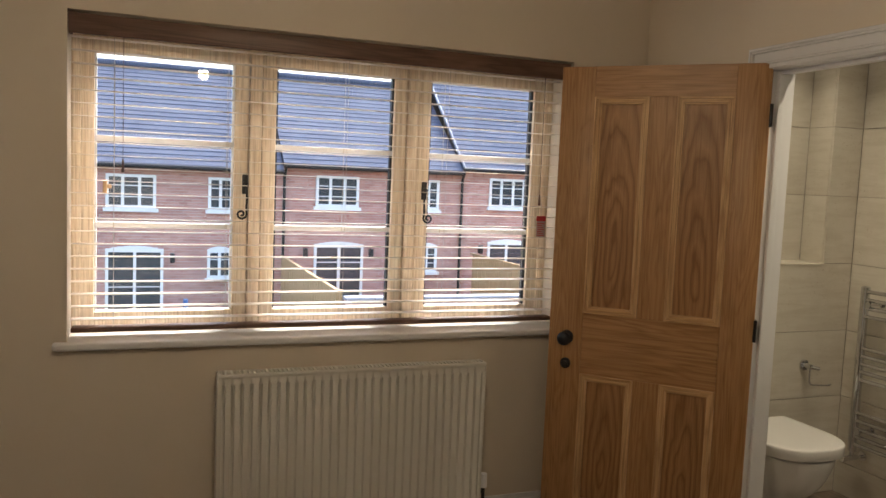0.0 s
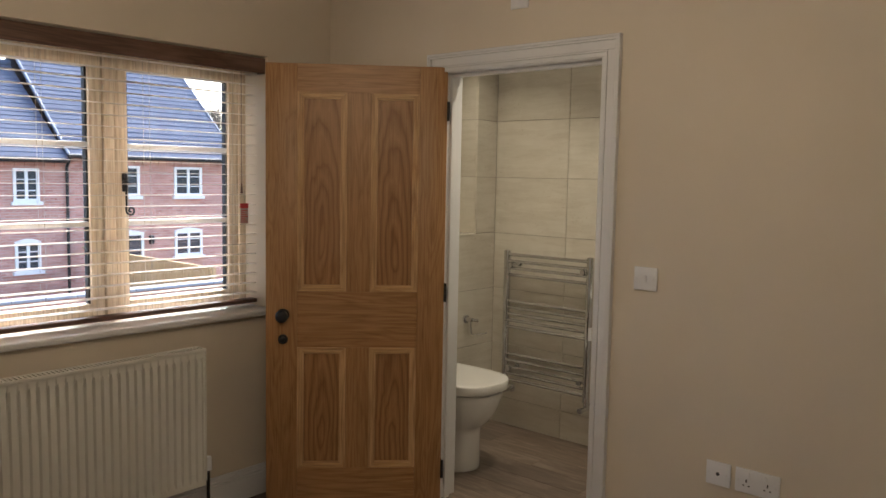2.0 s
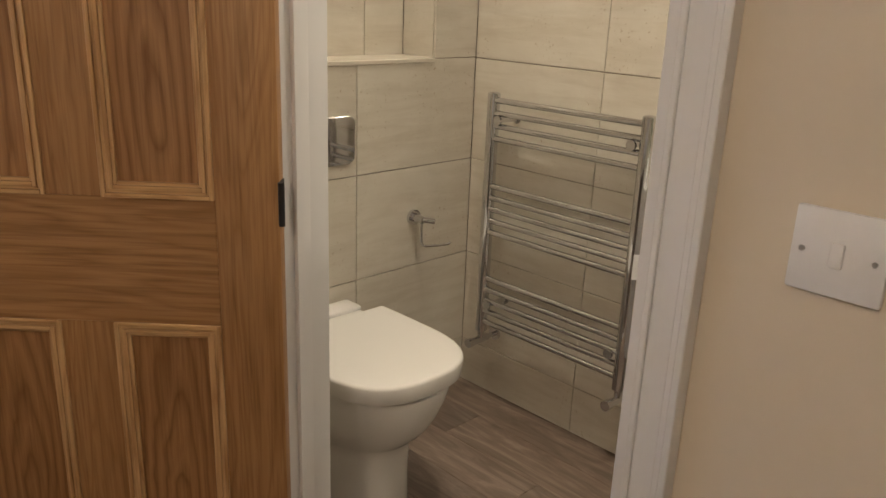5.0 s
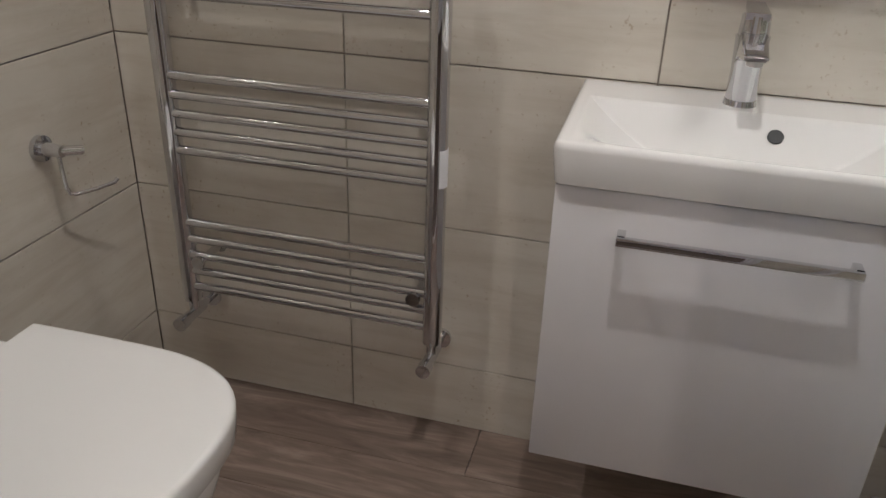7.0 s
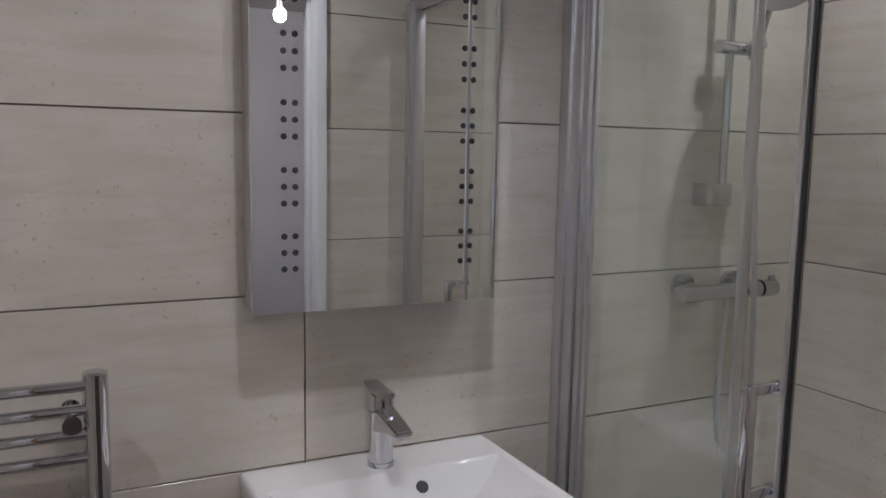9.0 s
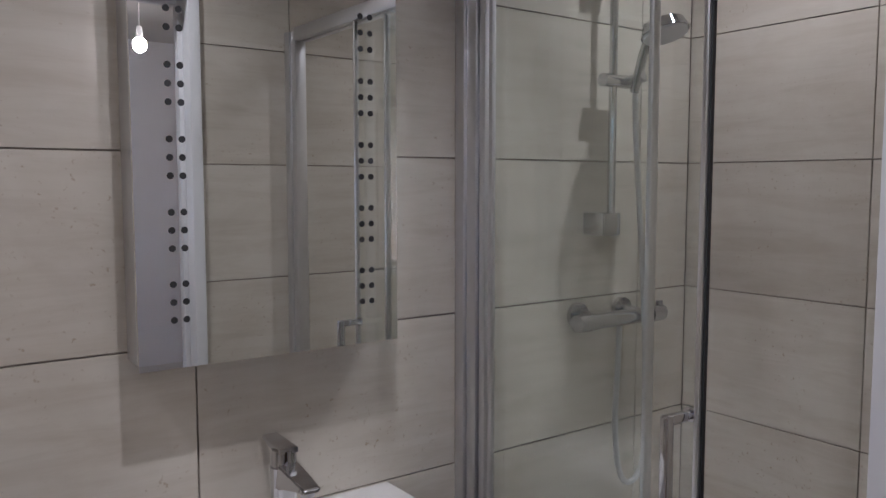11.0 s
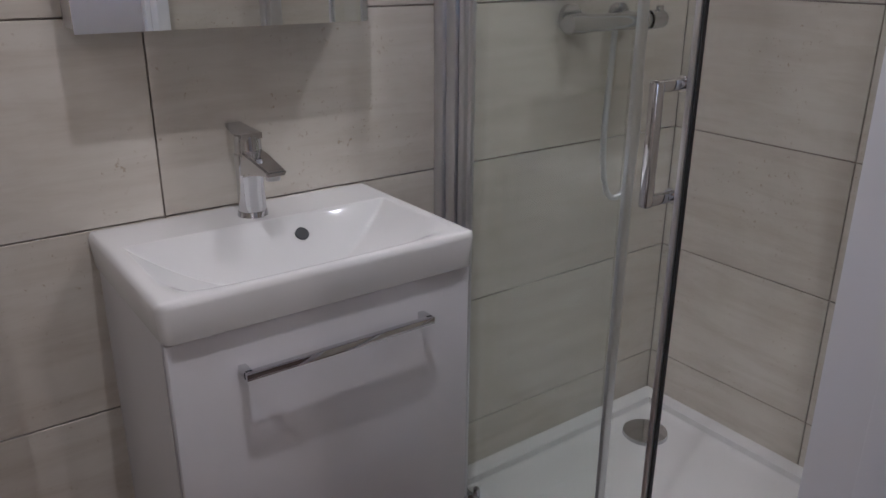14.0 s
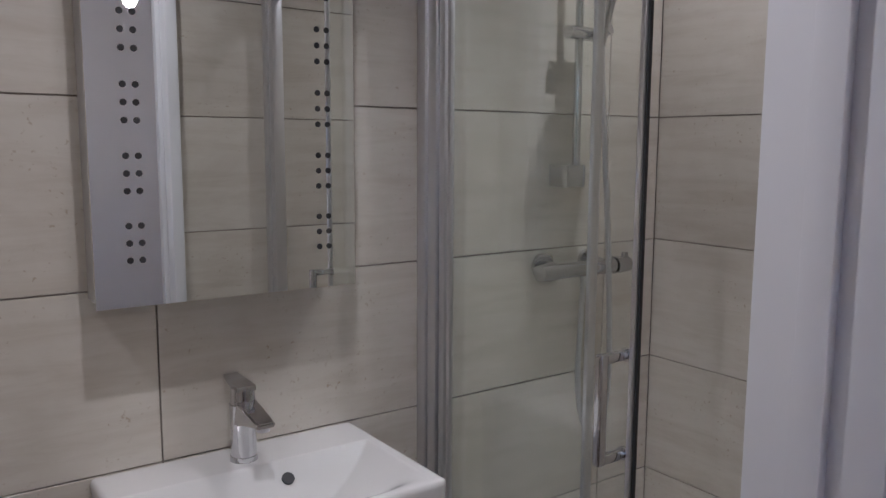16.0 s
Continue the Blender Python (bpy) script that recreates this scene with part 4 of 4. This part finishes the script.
part("door_seal", box(bm_new(), 2.750, 2.754, YE + 0.007, YE + 0.015, EZ0 + 0.02, EZ1 - 0.026, 0.001), M_DARK, sld)
part("rear_edge", box(bm_new(), 3.236, 3.247, YE + 0.004, YE + 0.018, EZ0 + 0.02, EZ1 - 0.026, 0.003), M_SATIN, sld)
hm = bm_new()
hx = 2.772
box(hm, hx - 0.0085, hx + 0.0085, YE + 0.06, YE + 0.077, 0.868, 1.044, 0.005, 3)
for z in (0.8765, 1.0355):
    box(hm, hx - 0.007, hx + 0.007, YE + 0.026, YE + 0.066, z - 0.0075, z + 0.0075, 0.003)
    rod(hm, (hx, YE + 0.0275, z), (hx, YE + 0.0145, z), 0.0075, 18)
    rod(hm, (hx, YE + 0.018, z), (hx, YE + 0.014, z), 0.011, 16)
part("door_handle", hm, M_CHROME, sld, "chrome D handle")
for rx in (2.82, 3.19):
    rm = bm_new()
    rod(rm, (rx, YE + 0.02, EZ0 + 0.05), (rx, YE + 0.034, EZ0 + 0.05), 0.011, 16)
    box(rm, rx - 0.007, rx + 0.007, YE + 0.014, YE + 0.024, EZ0 + 0.03, EZ0 + 0.075, 0.002)
    part("roller", rm, M_CHROME, sld)

mixer = thing("shower_valve", "chrome thermostatic bar shower valve on tiled wall", "shower valve", (3.28, 0.94, 1.065))
b1 = bm_new()
rod(b1, (3.285, 1.015, 1.066), (3.285, 0.82, 1.066), 0.0185, 24)
part("bar_body", b1, M_CHROME, mixer)
for a, b in ((1.015, 1.055), (0.815, 0.768)):
    k = bm_new()
    rod(k, (3.285, a, 1.066), (3.285, b, 1.066), 0.0215, 24, 0.0195)
    part("control_knob", k, M_CHROME, mixer)
k = bm_new()
box(k, 3.279, 3.291, 0.77, 0.784, 1.082, 1.096, 0.002)
part("stop_button", k, M_CHROME, mixer)
for y in (0.992, 0.842):
    k = bm_new()
    rod(k, (XT, y, 1.072), (XT - 0.012, y, 1.072), 0.03, 28)
    rod(k, (XT - 0.012, y, 1.072), (3.285, y, 1.068), 0.015, 18)
    part("wall_flange", k, M_CHROME, mixer)
riser = thing("shower_riser", "chrome riser rail with handset and hose", "shower rail", (3.3, 0.935, 1.3))
k = bm_new()
rod(k, (3.3, 0.935, 1.265), (3.3, 0.935, 1.9), 0.0095, 18)
part("riser_bar", k, M_CHROME, riser)
for z in (1.285, 1.87):
    part("rail_bracket", box(bm_new(), 3.285, XT, 0.917, 0.975, z - 0.026, z + 0.026, 0.004), M_CHROME, riser)
k = bm_new()
rod(k, (3.3, 0.97, 1.61), (3.3, 0.885, 1.61), 0.0155, 18)
rod(k, (3.295, 0.895, 1.61), (3.255, 0.885, 1.62), 0.0125, 16, 0.014)
part("slider", k, M_CHROME, riser)
hand = part("handset", tube(bm_new(), [(3.275, 0.893, 1.585), (3.262, 0.896, 1.62), (3.245, 0.9, 1.665), (3.225, 0.905, 1.7), (3.195, 0.912, 1.722)], 0.011, 14), M_CHROME, riser)
k = bm_new()
rod(k, (3.176, 0.913, 1.7), (3.183, 0.913, 1.722), 0.052, 32, 0.044)
part("spray_head", k, M_CHROME, hand)
k = bm_new()
rod(k, (3.174, 0.913, 1.694), (3.1765, 0.913, 1.7015), 0.047, 32)
part("spray_face", k, M_PLAST, hand, "white spray face")
hose = []
ctrl = [Vector(p) for p in ((3.285, 0.915, 1.05), (3.284, 0.92, 0.95), (3.278, 0.932, 0.82), (3.272, 0.926, 0.72), (3.265, 0.905, 0.678), (3.255, 0.872, 0.70), (3.25, 0.858, 0.8), (3.255, 0.86, 1.0), (3.262, 0.868, 1.2), (3.27, 0.88, 1.4), (3.274, 0.887, 1.53), (3.275, 0.888, 1.59))]
for i in range(len(ctrl) - 1):
    p0, p1, p2, p3 = ctrl[max(i - 1, 0)], ctrl[i], ctrl[i + 1], ctrl[min(i + 2, len(ctrl) - 1)]
    for q in range(6):
        t = q / 6
        hose.append(0.5 * ((2 * p1) + (-p0 + p2) * t + (2 * p0 - 5 * p1 + 4 * p2 - p3) * t * t + (-p0 + 3 * p1 - 3 * p2 + p3) * t ** 3))
hose.append(ctrl[-1])
part("hose", tube(bm_new(), hose, 0.0068, 12), M_SATIN, riser, "flexible steel hose")

# ---- outside: ground, terrace, fences, wall, tree ----
GZ = -2.7
gm = bm_new()
box(gm, -400, 400, YW + 0.35, 800, GZ - 0.3, GZ)
tagged(part("ground", gm, M_GRASS, None, "", False), "bare garden ground between the houses", "ground", "", "structure")
YH = 22.0
ground_rise = {0: 0.0, 1: 0.17, 2: 0.30}


def casement_far(house, x0, x1, z0, z1, lights, arched, door_=False):
    """A white window or glazed door of the terrace, with its own panes."""
    w = bm_new()
    fr = 0.075
    box(w, x0, x1, YH - 0.05, YH + 0.02, z0, z0 + fr)
    box(w, x0, x1, YH - 0.05, YH + 0.02, z1 - fr, z1)
    step = (x1 - x0) / lights
    for k in range(lights + 1):
        c = min(max(x0 + k * step, x0 + fr / 2), x1 - fr / 2)
        box(w, c - fr / 2, c + fr / 2, YH - 0.05, YH + 0.02, z0 + fr, z1 - fr)
    if arched:
        n_ = 10
        for k in range(n_):
            a, b = x0 + (x1 - x0) * k / n_, x0 + (x1 - x0) * (k + 1) / n_
            m_ = ((a + b) / 2 - x0) / (x1 - x0)
            box(w, a, b, YH - 0.05, YH + 0.02, z1, z1 + 0.09 * 4 * m_ * (1 - m_) + 0.005)
    win = part("glazed_door" if door_ else "window", w, M_WHITE, house, "white french doors" if door_ else "", False)
    g_ = bm_new()
    box(g_, x0 + fr, x1 - fr, YH - 0.012, YH - 0.004, z0 + fr, z1 - fr)
    part("pane", g_, M_PANE, win, "dark glazing", False)
    b_ = bm_new()
    for k in range(lights):
        for q in range(1, 4 if door_ else 3):
            z = z0 + (z1 - z0) * q / (4 if door_ else 3)
            box(b_, x0 + k * step + fr / 2, x0 + (k + 1) * step - fr / 2, YH - 0.03, YH - 0.012, z - 0.013, z + 0.013)
    part("glazing_bars", b_, M_WHITE, win, "", False)
    if not door_:
        part("sill", box(bm_new(), x0 - 0.06, x1 + 0.06, YH - 0.11, YH + 0.0, z0 - 0.09, z0), M_WHITE, win, "", False)


def terrace(x0, x1, rise, upper, lower, doors, gable):
    h = thing("terraced_house", "red brick terraced house with grey slate roof and white windows", "house", ((x0 + x1) / 2, YH + 3.5, GZ), "terrace opposite")
    ez = 1.5 + rise
    part("wall", box(bm_new(), x0, x1, YH, YH + 7.0, GZ, ez), M_BRICK, h, "red brick walls", False)
    rf = bm_new()
    oh, rl = 0.28, 3.5
    sl_ = 0.84 if gable else 0.766 - 0.2 * max(rise, 0.0)
    over = 0.08 if gable else 0.0
    xs = (x0 + 0.004, x1 + over)
    a = [(YH - oh, ez + 0.07 - oh * sl_ + 0.2), (YH + rl, ez + 0.07 + rl * sl_ + 0.2)]
    courses = 22
    for k in range(courses):
        t0, t1 = k / courses, (k + 1) / courses
        ya, yb = a[0][0] + (a[1][0] - a[0][0]) * t0, a[0][0] + (a[1][0] - a[0][0]) * t1
        za, zb = a[0][1] + (a[1][1] - a[0][1]) * t0, a[0][1] + (a[1][1] - a[0][1]) * t1
        vs = [rf.verts.new(p) for x in xs for p in ((x, ya, za + 0.02), (x, yb + 0.03, zb + 0.02), (x, yb + 0.03, zb - 0.06), (x, ya, za - 0.03))]
        for q in ((0, 1, 5, 4), (2, 3, 7, 6), (3, 0, 4, 7), (1, 2, 6, 5), (0, 3, 2, 1), (4, 5, 6, 7)):
            rf.faces.new([vs[i] for i in q])
    vs = [rf.verts.new((x, y, z)) for x in xs for y, z in ((YH + rl, a[1][1]), (YH + 7 + oh, a[0][1]), (YH + 7 + oh, a[0][1] - 0.1), (YH + rl, a[1][1] - 0.12))]
    for q in ((0, 1, 5, 4), (1, 2, 6, 5), (2, 3, 7, 6)):
        rf.faces.new([vs[i] for i in q])
    roof = part("roof", rf, M_ROOF, h, "grey slate roof", False)
    part("ridge", rod(bm_new(), (xs[0], YH + rl, a[1][1] + 0.02), (xs[1], YH + rl, a[1][1] + 0.02), 0.11, 10), M_ROOF, roof)
    if gable:
        vg = bm_new()
        for side in (x0 + 0.03, x1 + over - 0.02):
            tube(vg, [(side, a[0][0], a[0][1] + 0.03), (side, a[1][0], a[1][1] + 0.03)], 0.035, 6)
        part("verge", vg, M_COPE, roof)
    if gable:
        gb = bm_new()
        tri = [(YH, ez), (YH + 7, ez), (YH + 3.5, ez + 3.5 * sl_ + 0.1)]
        loft(gb, [[(x, y, z) for y, z in tri] for x in (x1 - 0.2, x1)])
        part("gable", gb, M_BRICK, h, "", False)
    gt = bm_new()
    rod(gt, (x0, YH - oh - 0.05, ez + 0.0), (x1, YH - oh - 0.05, ez + 0.0), 0.06, 10)
    part("gutter", gt, M_IRON, h, "black gutter")
    dn = bm_new()
    for k in range(int((x1 - x0) / 0.25)):
        box(dn, x0 + k * 0.25, x0 + k * 0.25 + 0.12, YH - 0.05, YH, ez - 0.16, ez - 0.05)
    part("dentil_course", dn, M_BRICK, h, "", False)
    dp = bm_new()
    rod(dp, (x0 + 0.06, YH - 0.07, GZ), (x0 + 0.06, YH - 0.07, ez - 0.3), 0.04, 10)
    rod(dp, (x0 + 0.06, YH - 0.07, ez - 0.3), (x0 + 0.06, YH - oh - 0.05, ez), 0.04, 10)
    part("downpipe", dp, M_IRON, h, "black downpipe")
    for a_, b_, n_ in upper:
        casement_far(h, a_, b_, 0.41 + rise, 1.28 + rise, n_, False)
    for a_, b_, n_ in lower:
        casement_far(h, a_, b_, -1.42 + rise, -0.66 + rise, n_, True)
    for a_, b_ in doors:
        casement_far(h, a_, b_, GZ + 0.08 + rise, -0.66 + rise, 2, True, True)
        for lx in (a_ - 0.25, b_ + 0.22):
            lm = bm_new()
            box(lm, lx - 0.06, lx + 0.06, YH - 0.16, YH, -1.0 + rise, -0.75 + rise, 0.02, 1)
            part("wall_lantern", lm, M_IRON, h, "black wall lantern")
    return h


terrace(-9.0, -3.2, -0.1, ((-8.2, -7.0, 3), (-5.6, -4.4, 3)), ((-5.6, -4.9, 2),), ((-8.2, -6.8),), False)
terrace(-3.2, 3.8, 0.0, ((-2.6, -1.9, 2), (-0.65, 0.56, 3), (1.86, 2.49, 2)), ((-2.6, -1.9, 2), (1.86, 2.49, 2)), ((-0.65, 0.76),), False)
terrace(3.8, 9.05, 0.17, ((4.74, 5.97, 3), (7.75, 8.4, 2)), ((7.75, 8.4, 2),), ((4.73, 6.15),), False)
terrace(9.05, 14.35, 0.30, ((10.02, 11.2, 3), (12.3, 13.23, 2)), ((12.3, 13.23, 2),), ((10.04, 11.3),), True)


def fence(name_y, x, y0, y1, top, base):
    fc = thing("garden_fence", "new pale timber close-board garden fence", "fence", (x, y0, base), "garden fences")
    bd = bm_new()
    box(bd, 0, 0.018, 0, 0.142, base, top)
    bme = mesh_of("board", bd, M_FENCE, False)
    n_ = int((y1 - y0) / 0.145)
    for k in range(n_):
        o = new("board", bme)
        o.parent = fc
        o.matrix_parent_inverse = fc.matrix_world.inverted()
        o.location = (x + 0.006 * (k % 2), y0 + k * 0.145, 0)
    cp = bm_new()
    box(cp, x - 0.03, x + 0.05, y0, y1, top, top + 0.04)
    part("capping", cp, M_FENCE, fc, "", False)
    for k in range(int((y1 - y0) / 1.8) + 1):
        part("post", box(bm_new(), x + 0.03, x + 0.13, y0 + k * 1.8, y0 + k * 1.8 + 0.1, base, top + 0.02), M_FENCE, fc, "", False)


fence("a", 3.82, 15.4, 21.95, -0.83, GZ)
fence("b", 9.5, 15.6, 21.95, -0.72, GZ)
gw = thing("garden_wall", "low brick garden wall with grey coping", "garden wall", (8, 15.2, GZ))
part("brickwork", box(bm_new(), 3.95, 18.0, 15.1, 15.32, GZ, -0.98), M_BRICK, gw, "", False)
for k in range(24):
    part("coping", box(bm_new(), 3.95 + k * 0.585, 3.95 + k * 0.585 + 0.575, 15.05, 15.37, -0.98, -0.92, 0.01, 1), M_COPE, gw, "", False)
hp = thing("standpipe", "blue water standpipe in front of the house", "standpipe", (1.25, 20.5, GZ))
part("pipe", rod(bm_new(), (1.25, 20.5, GZ), (1.25, 20.5, -1.75), 0.06, 10), plain("blue_pipe", (0.1, 0.2, 0.45), 0.5), hp)


def bare_tree(x, y, z, height, seed):
    rnd = random.Random(seed)
    t = thing("bare_tree", "leafless tree behind the houses", "tree", (x, y, z), "trees")
    trunk, crown = bm_new(), bm_new()
    rod(trunk, (x, y, z), (x, y, z + height * 0.45), 0.22, 10, 0.14)

    def grow(p, d, length, r, depth):
        q = p + d * length
        rod(crown, p, q, r, 5, r * 0.65)
        if depth == 0:
            return
        for _ in range(3):
            nd = (d + Vector((rnd.uniform(-0.7, 0.7), rnd.uniform(-0.7, 0.7), rnd.uniform(-0.1, 0.6)))).normalized()
            grow(p + d * length * rnd.uniform(0.55, 1), nd, length * rnd.uniform(0.6, 0.8), r * 0.6, depth - 1)
    for _ in range(5):
        grow(Vector((x, y, z + height * rnd.uniform(0.3, 0.45))), Vector((rnd.uniform(-0.6, 0.6), rnd.uniform(-0.6, 0.6), 1)).normalized(), height * 0.2, 0.09, 4)
    part("trunk", trunk, M_BARK, t)
    part("crown", crown, M_BARK, t, "bare twiggy crown")


bare_tree(20.5, 34, GZ, 9.5, 5)
bare_tree(9.5, 40, GZ, 10.5, 8)

# ---- tiles and planks ----
tile_meshes = {}


def tile_mesh(w, h):
    """A tile lying in the xz plane, face towards -y, with eased edges."""
    key = (round(w, 4), round(h, 4))
    if key not in tile_meshes:
        e, d = 0.0007, 0.008
        r = lambda i, y: [(i, y, i), (w - i, y, i), (w - i, y, h - i), (i, y, h - i)]
        vs = r(0, d) + r(0, e) + r(e, 0)
        fs = [(8, 9, 10, 11)]
        for a, b in ((0, 4), (4, 8)):
            fs += [(a + k, a + (k + 1) % 4, b + (k + 1) % 4, b + k) for k in range(4)]
        me = bpy.data.meshes.new("tile")
        me.from_pydata(vs, [], fs)
        me.materials.append(M_TILE)
        tile_meshes[key] = me
    return tile_meshes[key]


LEVELS = [0.0, 0.157, 0.475, 0.793, 1.111, 1.429, 1.747, 2.065, 2.299]
GAP = 0.0014


def tiles(parent, turn, place, cols, levels=LEVELS):
    """Tiles over a wall. turn: the way the face looks; place(u) gives a column's xy."""
    for a, b in zip(cols, cols[1:]):
        for c, d in zip(levels, levels[1:]):
            o = new("tile", tile_mesh(b - a - 2 * GAP, d - c - 2 * GAP))
            o.parent = parent
            x, y = place(a + GAP, b - GAP)
            o.matrix_world = pose(x, y, c + GAP, 0, 0, turn)


def cut(lo, hi, joints):
    return [lo] + [j for j in joints if lo + 0.02 < j < hi - 0.02] + [hi]


JY = [0.779, 1.335, 1.891, 2.447]
tiles(wall_tiled_long, -90, lambda a, b: (XT, b), cut(YS, YT, JY))
tiles(wall_tiled_toilet, 0, lambda a, b: (a, YT), cut(XB, XT, [2.324, 2.88]), [z for z in LEVELS if z < 1.1] + [NZ])
tiles(wall_tiled_toilet, 0, lambda a, b: (a, YT), [NX1, XT], [NZ] + LEVELS[5:])
tiles(wall_tiled_toilet, 0, lambda a, b: (a, ND), cut(NX0, NX1, [2.6, 3.02]), [NZ] + LEVELS[5:])
tiles(wall_tiled_toilet, -90, lambda a, b: (NX1, b), [YT + 0.009, ND], [NZ] + LEVELS[5:])
tiles(wall_tiled_toilet, 0, lambda a, b: (a, YT), [XB, NX0], [NZ] + LEVELS[5:])
tiles(wall_tiled_shower, 180, lambda a, b: (b, YS), cut(XB, XT, [2.884]))
tiles(wall_tiled_door, 90, lambda a, b: (XB, a), cut(YS, DY0 - 0.031, [0.779, 1.335]))
tiles(wall_tiled_door, 90, lambda a, b: (XB, a), [DY1 + 0.031, YT])
tiles(wall_tiled_door, 90, lambda a, b: (XB, a), cut(DY0 - 0.031, DY1 + 0.031, [1.891]), [DZ + 0.031, 2.065, 2.299])
shelf = bm_new()
box(shelf, NX0, NX1, YT - 0.004, ND, NZ - 0.011, NZ + 0.002, 0.002, 1)
part("niche_sill", shelf, M_TILE, wall_tiled_toilet, "", False)

PW, PL = 0.15, 0.92
plank_meshes = {}


def plank_mesh(w, l):
    key = (round(w, 3), round(l, 3))
    if key not in plank_meshes:
        pm = bm_new()
        box(pm, 0.0006, w - 0.0006, 0.0006, l - 0.0006, -0.004, 0.0, 0.0008, 1)
        plank_meshes[key] = mesh_of("plank", pm, M_PLANK, False)
    return plank_meshes[key]


x, k = XT + 0.004, 0
while x > XD + 0.02:
    x0 = max(x - PW, XD + 0.004)
    y = YE - 0.1 - (k * 0.37) % PL
    while y < YT:
        y1 = min(y + PL, YT + 0.004)
        ob = new("plank", plank_mesh(x - x0, y1 - y))
        ob.parent = floor_bath
        ob.location = (x0, y, 0.0)
        y += PL
    x -= PW
    k += 1
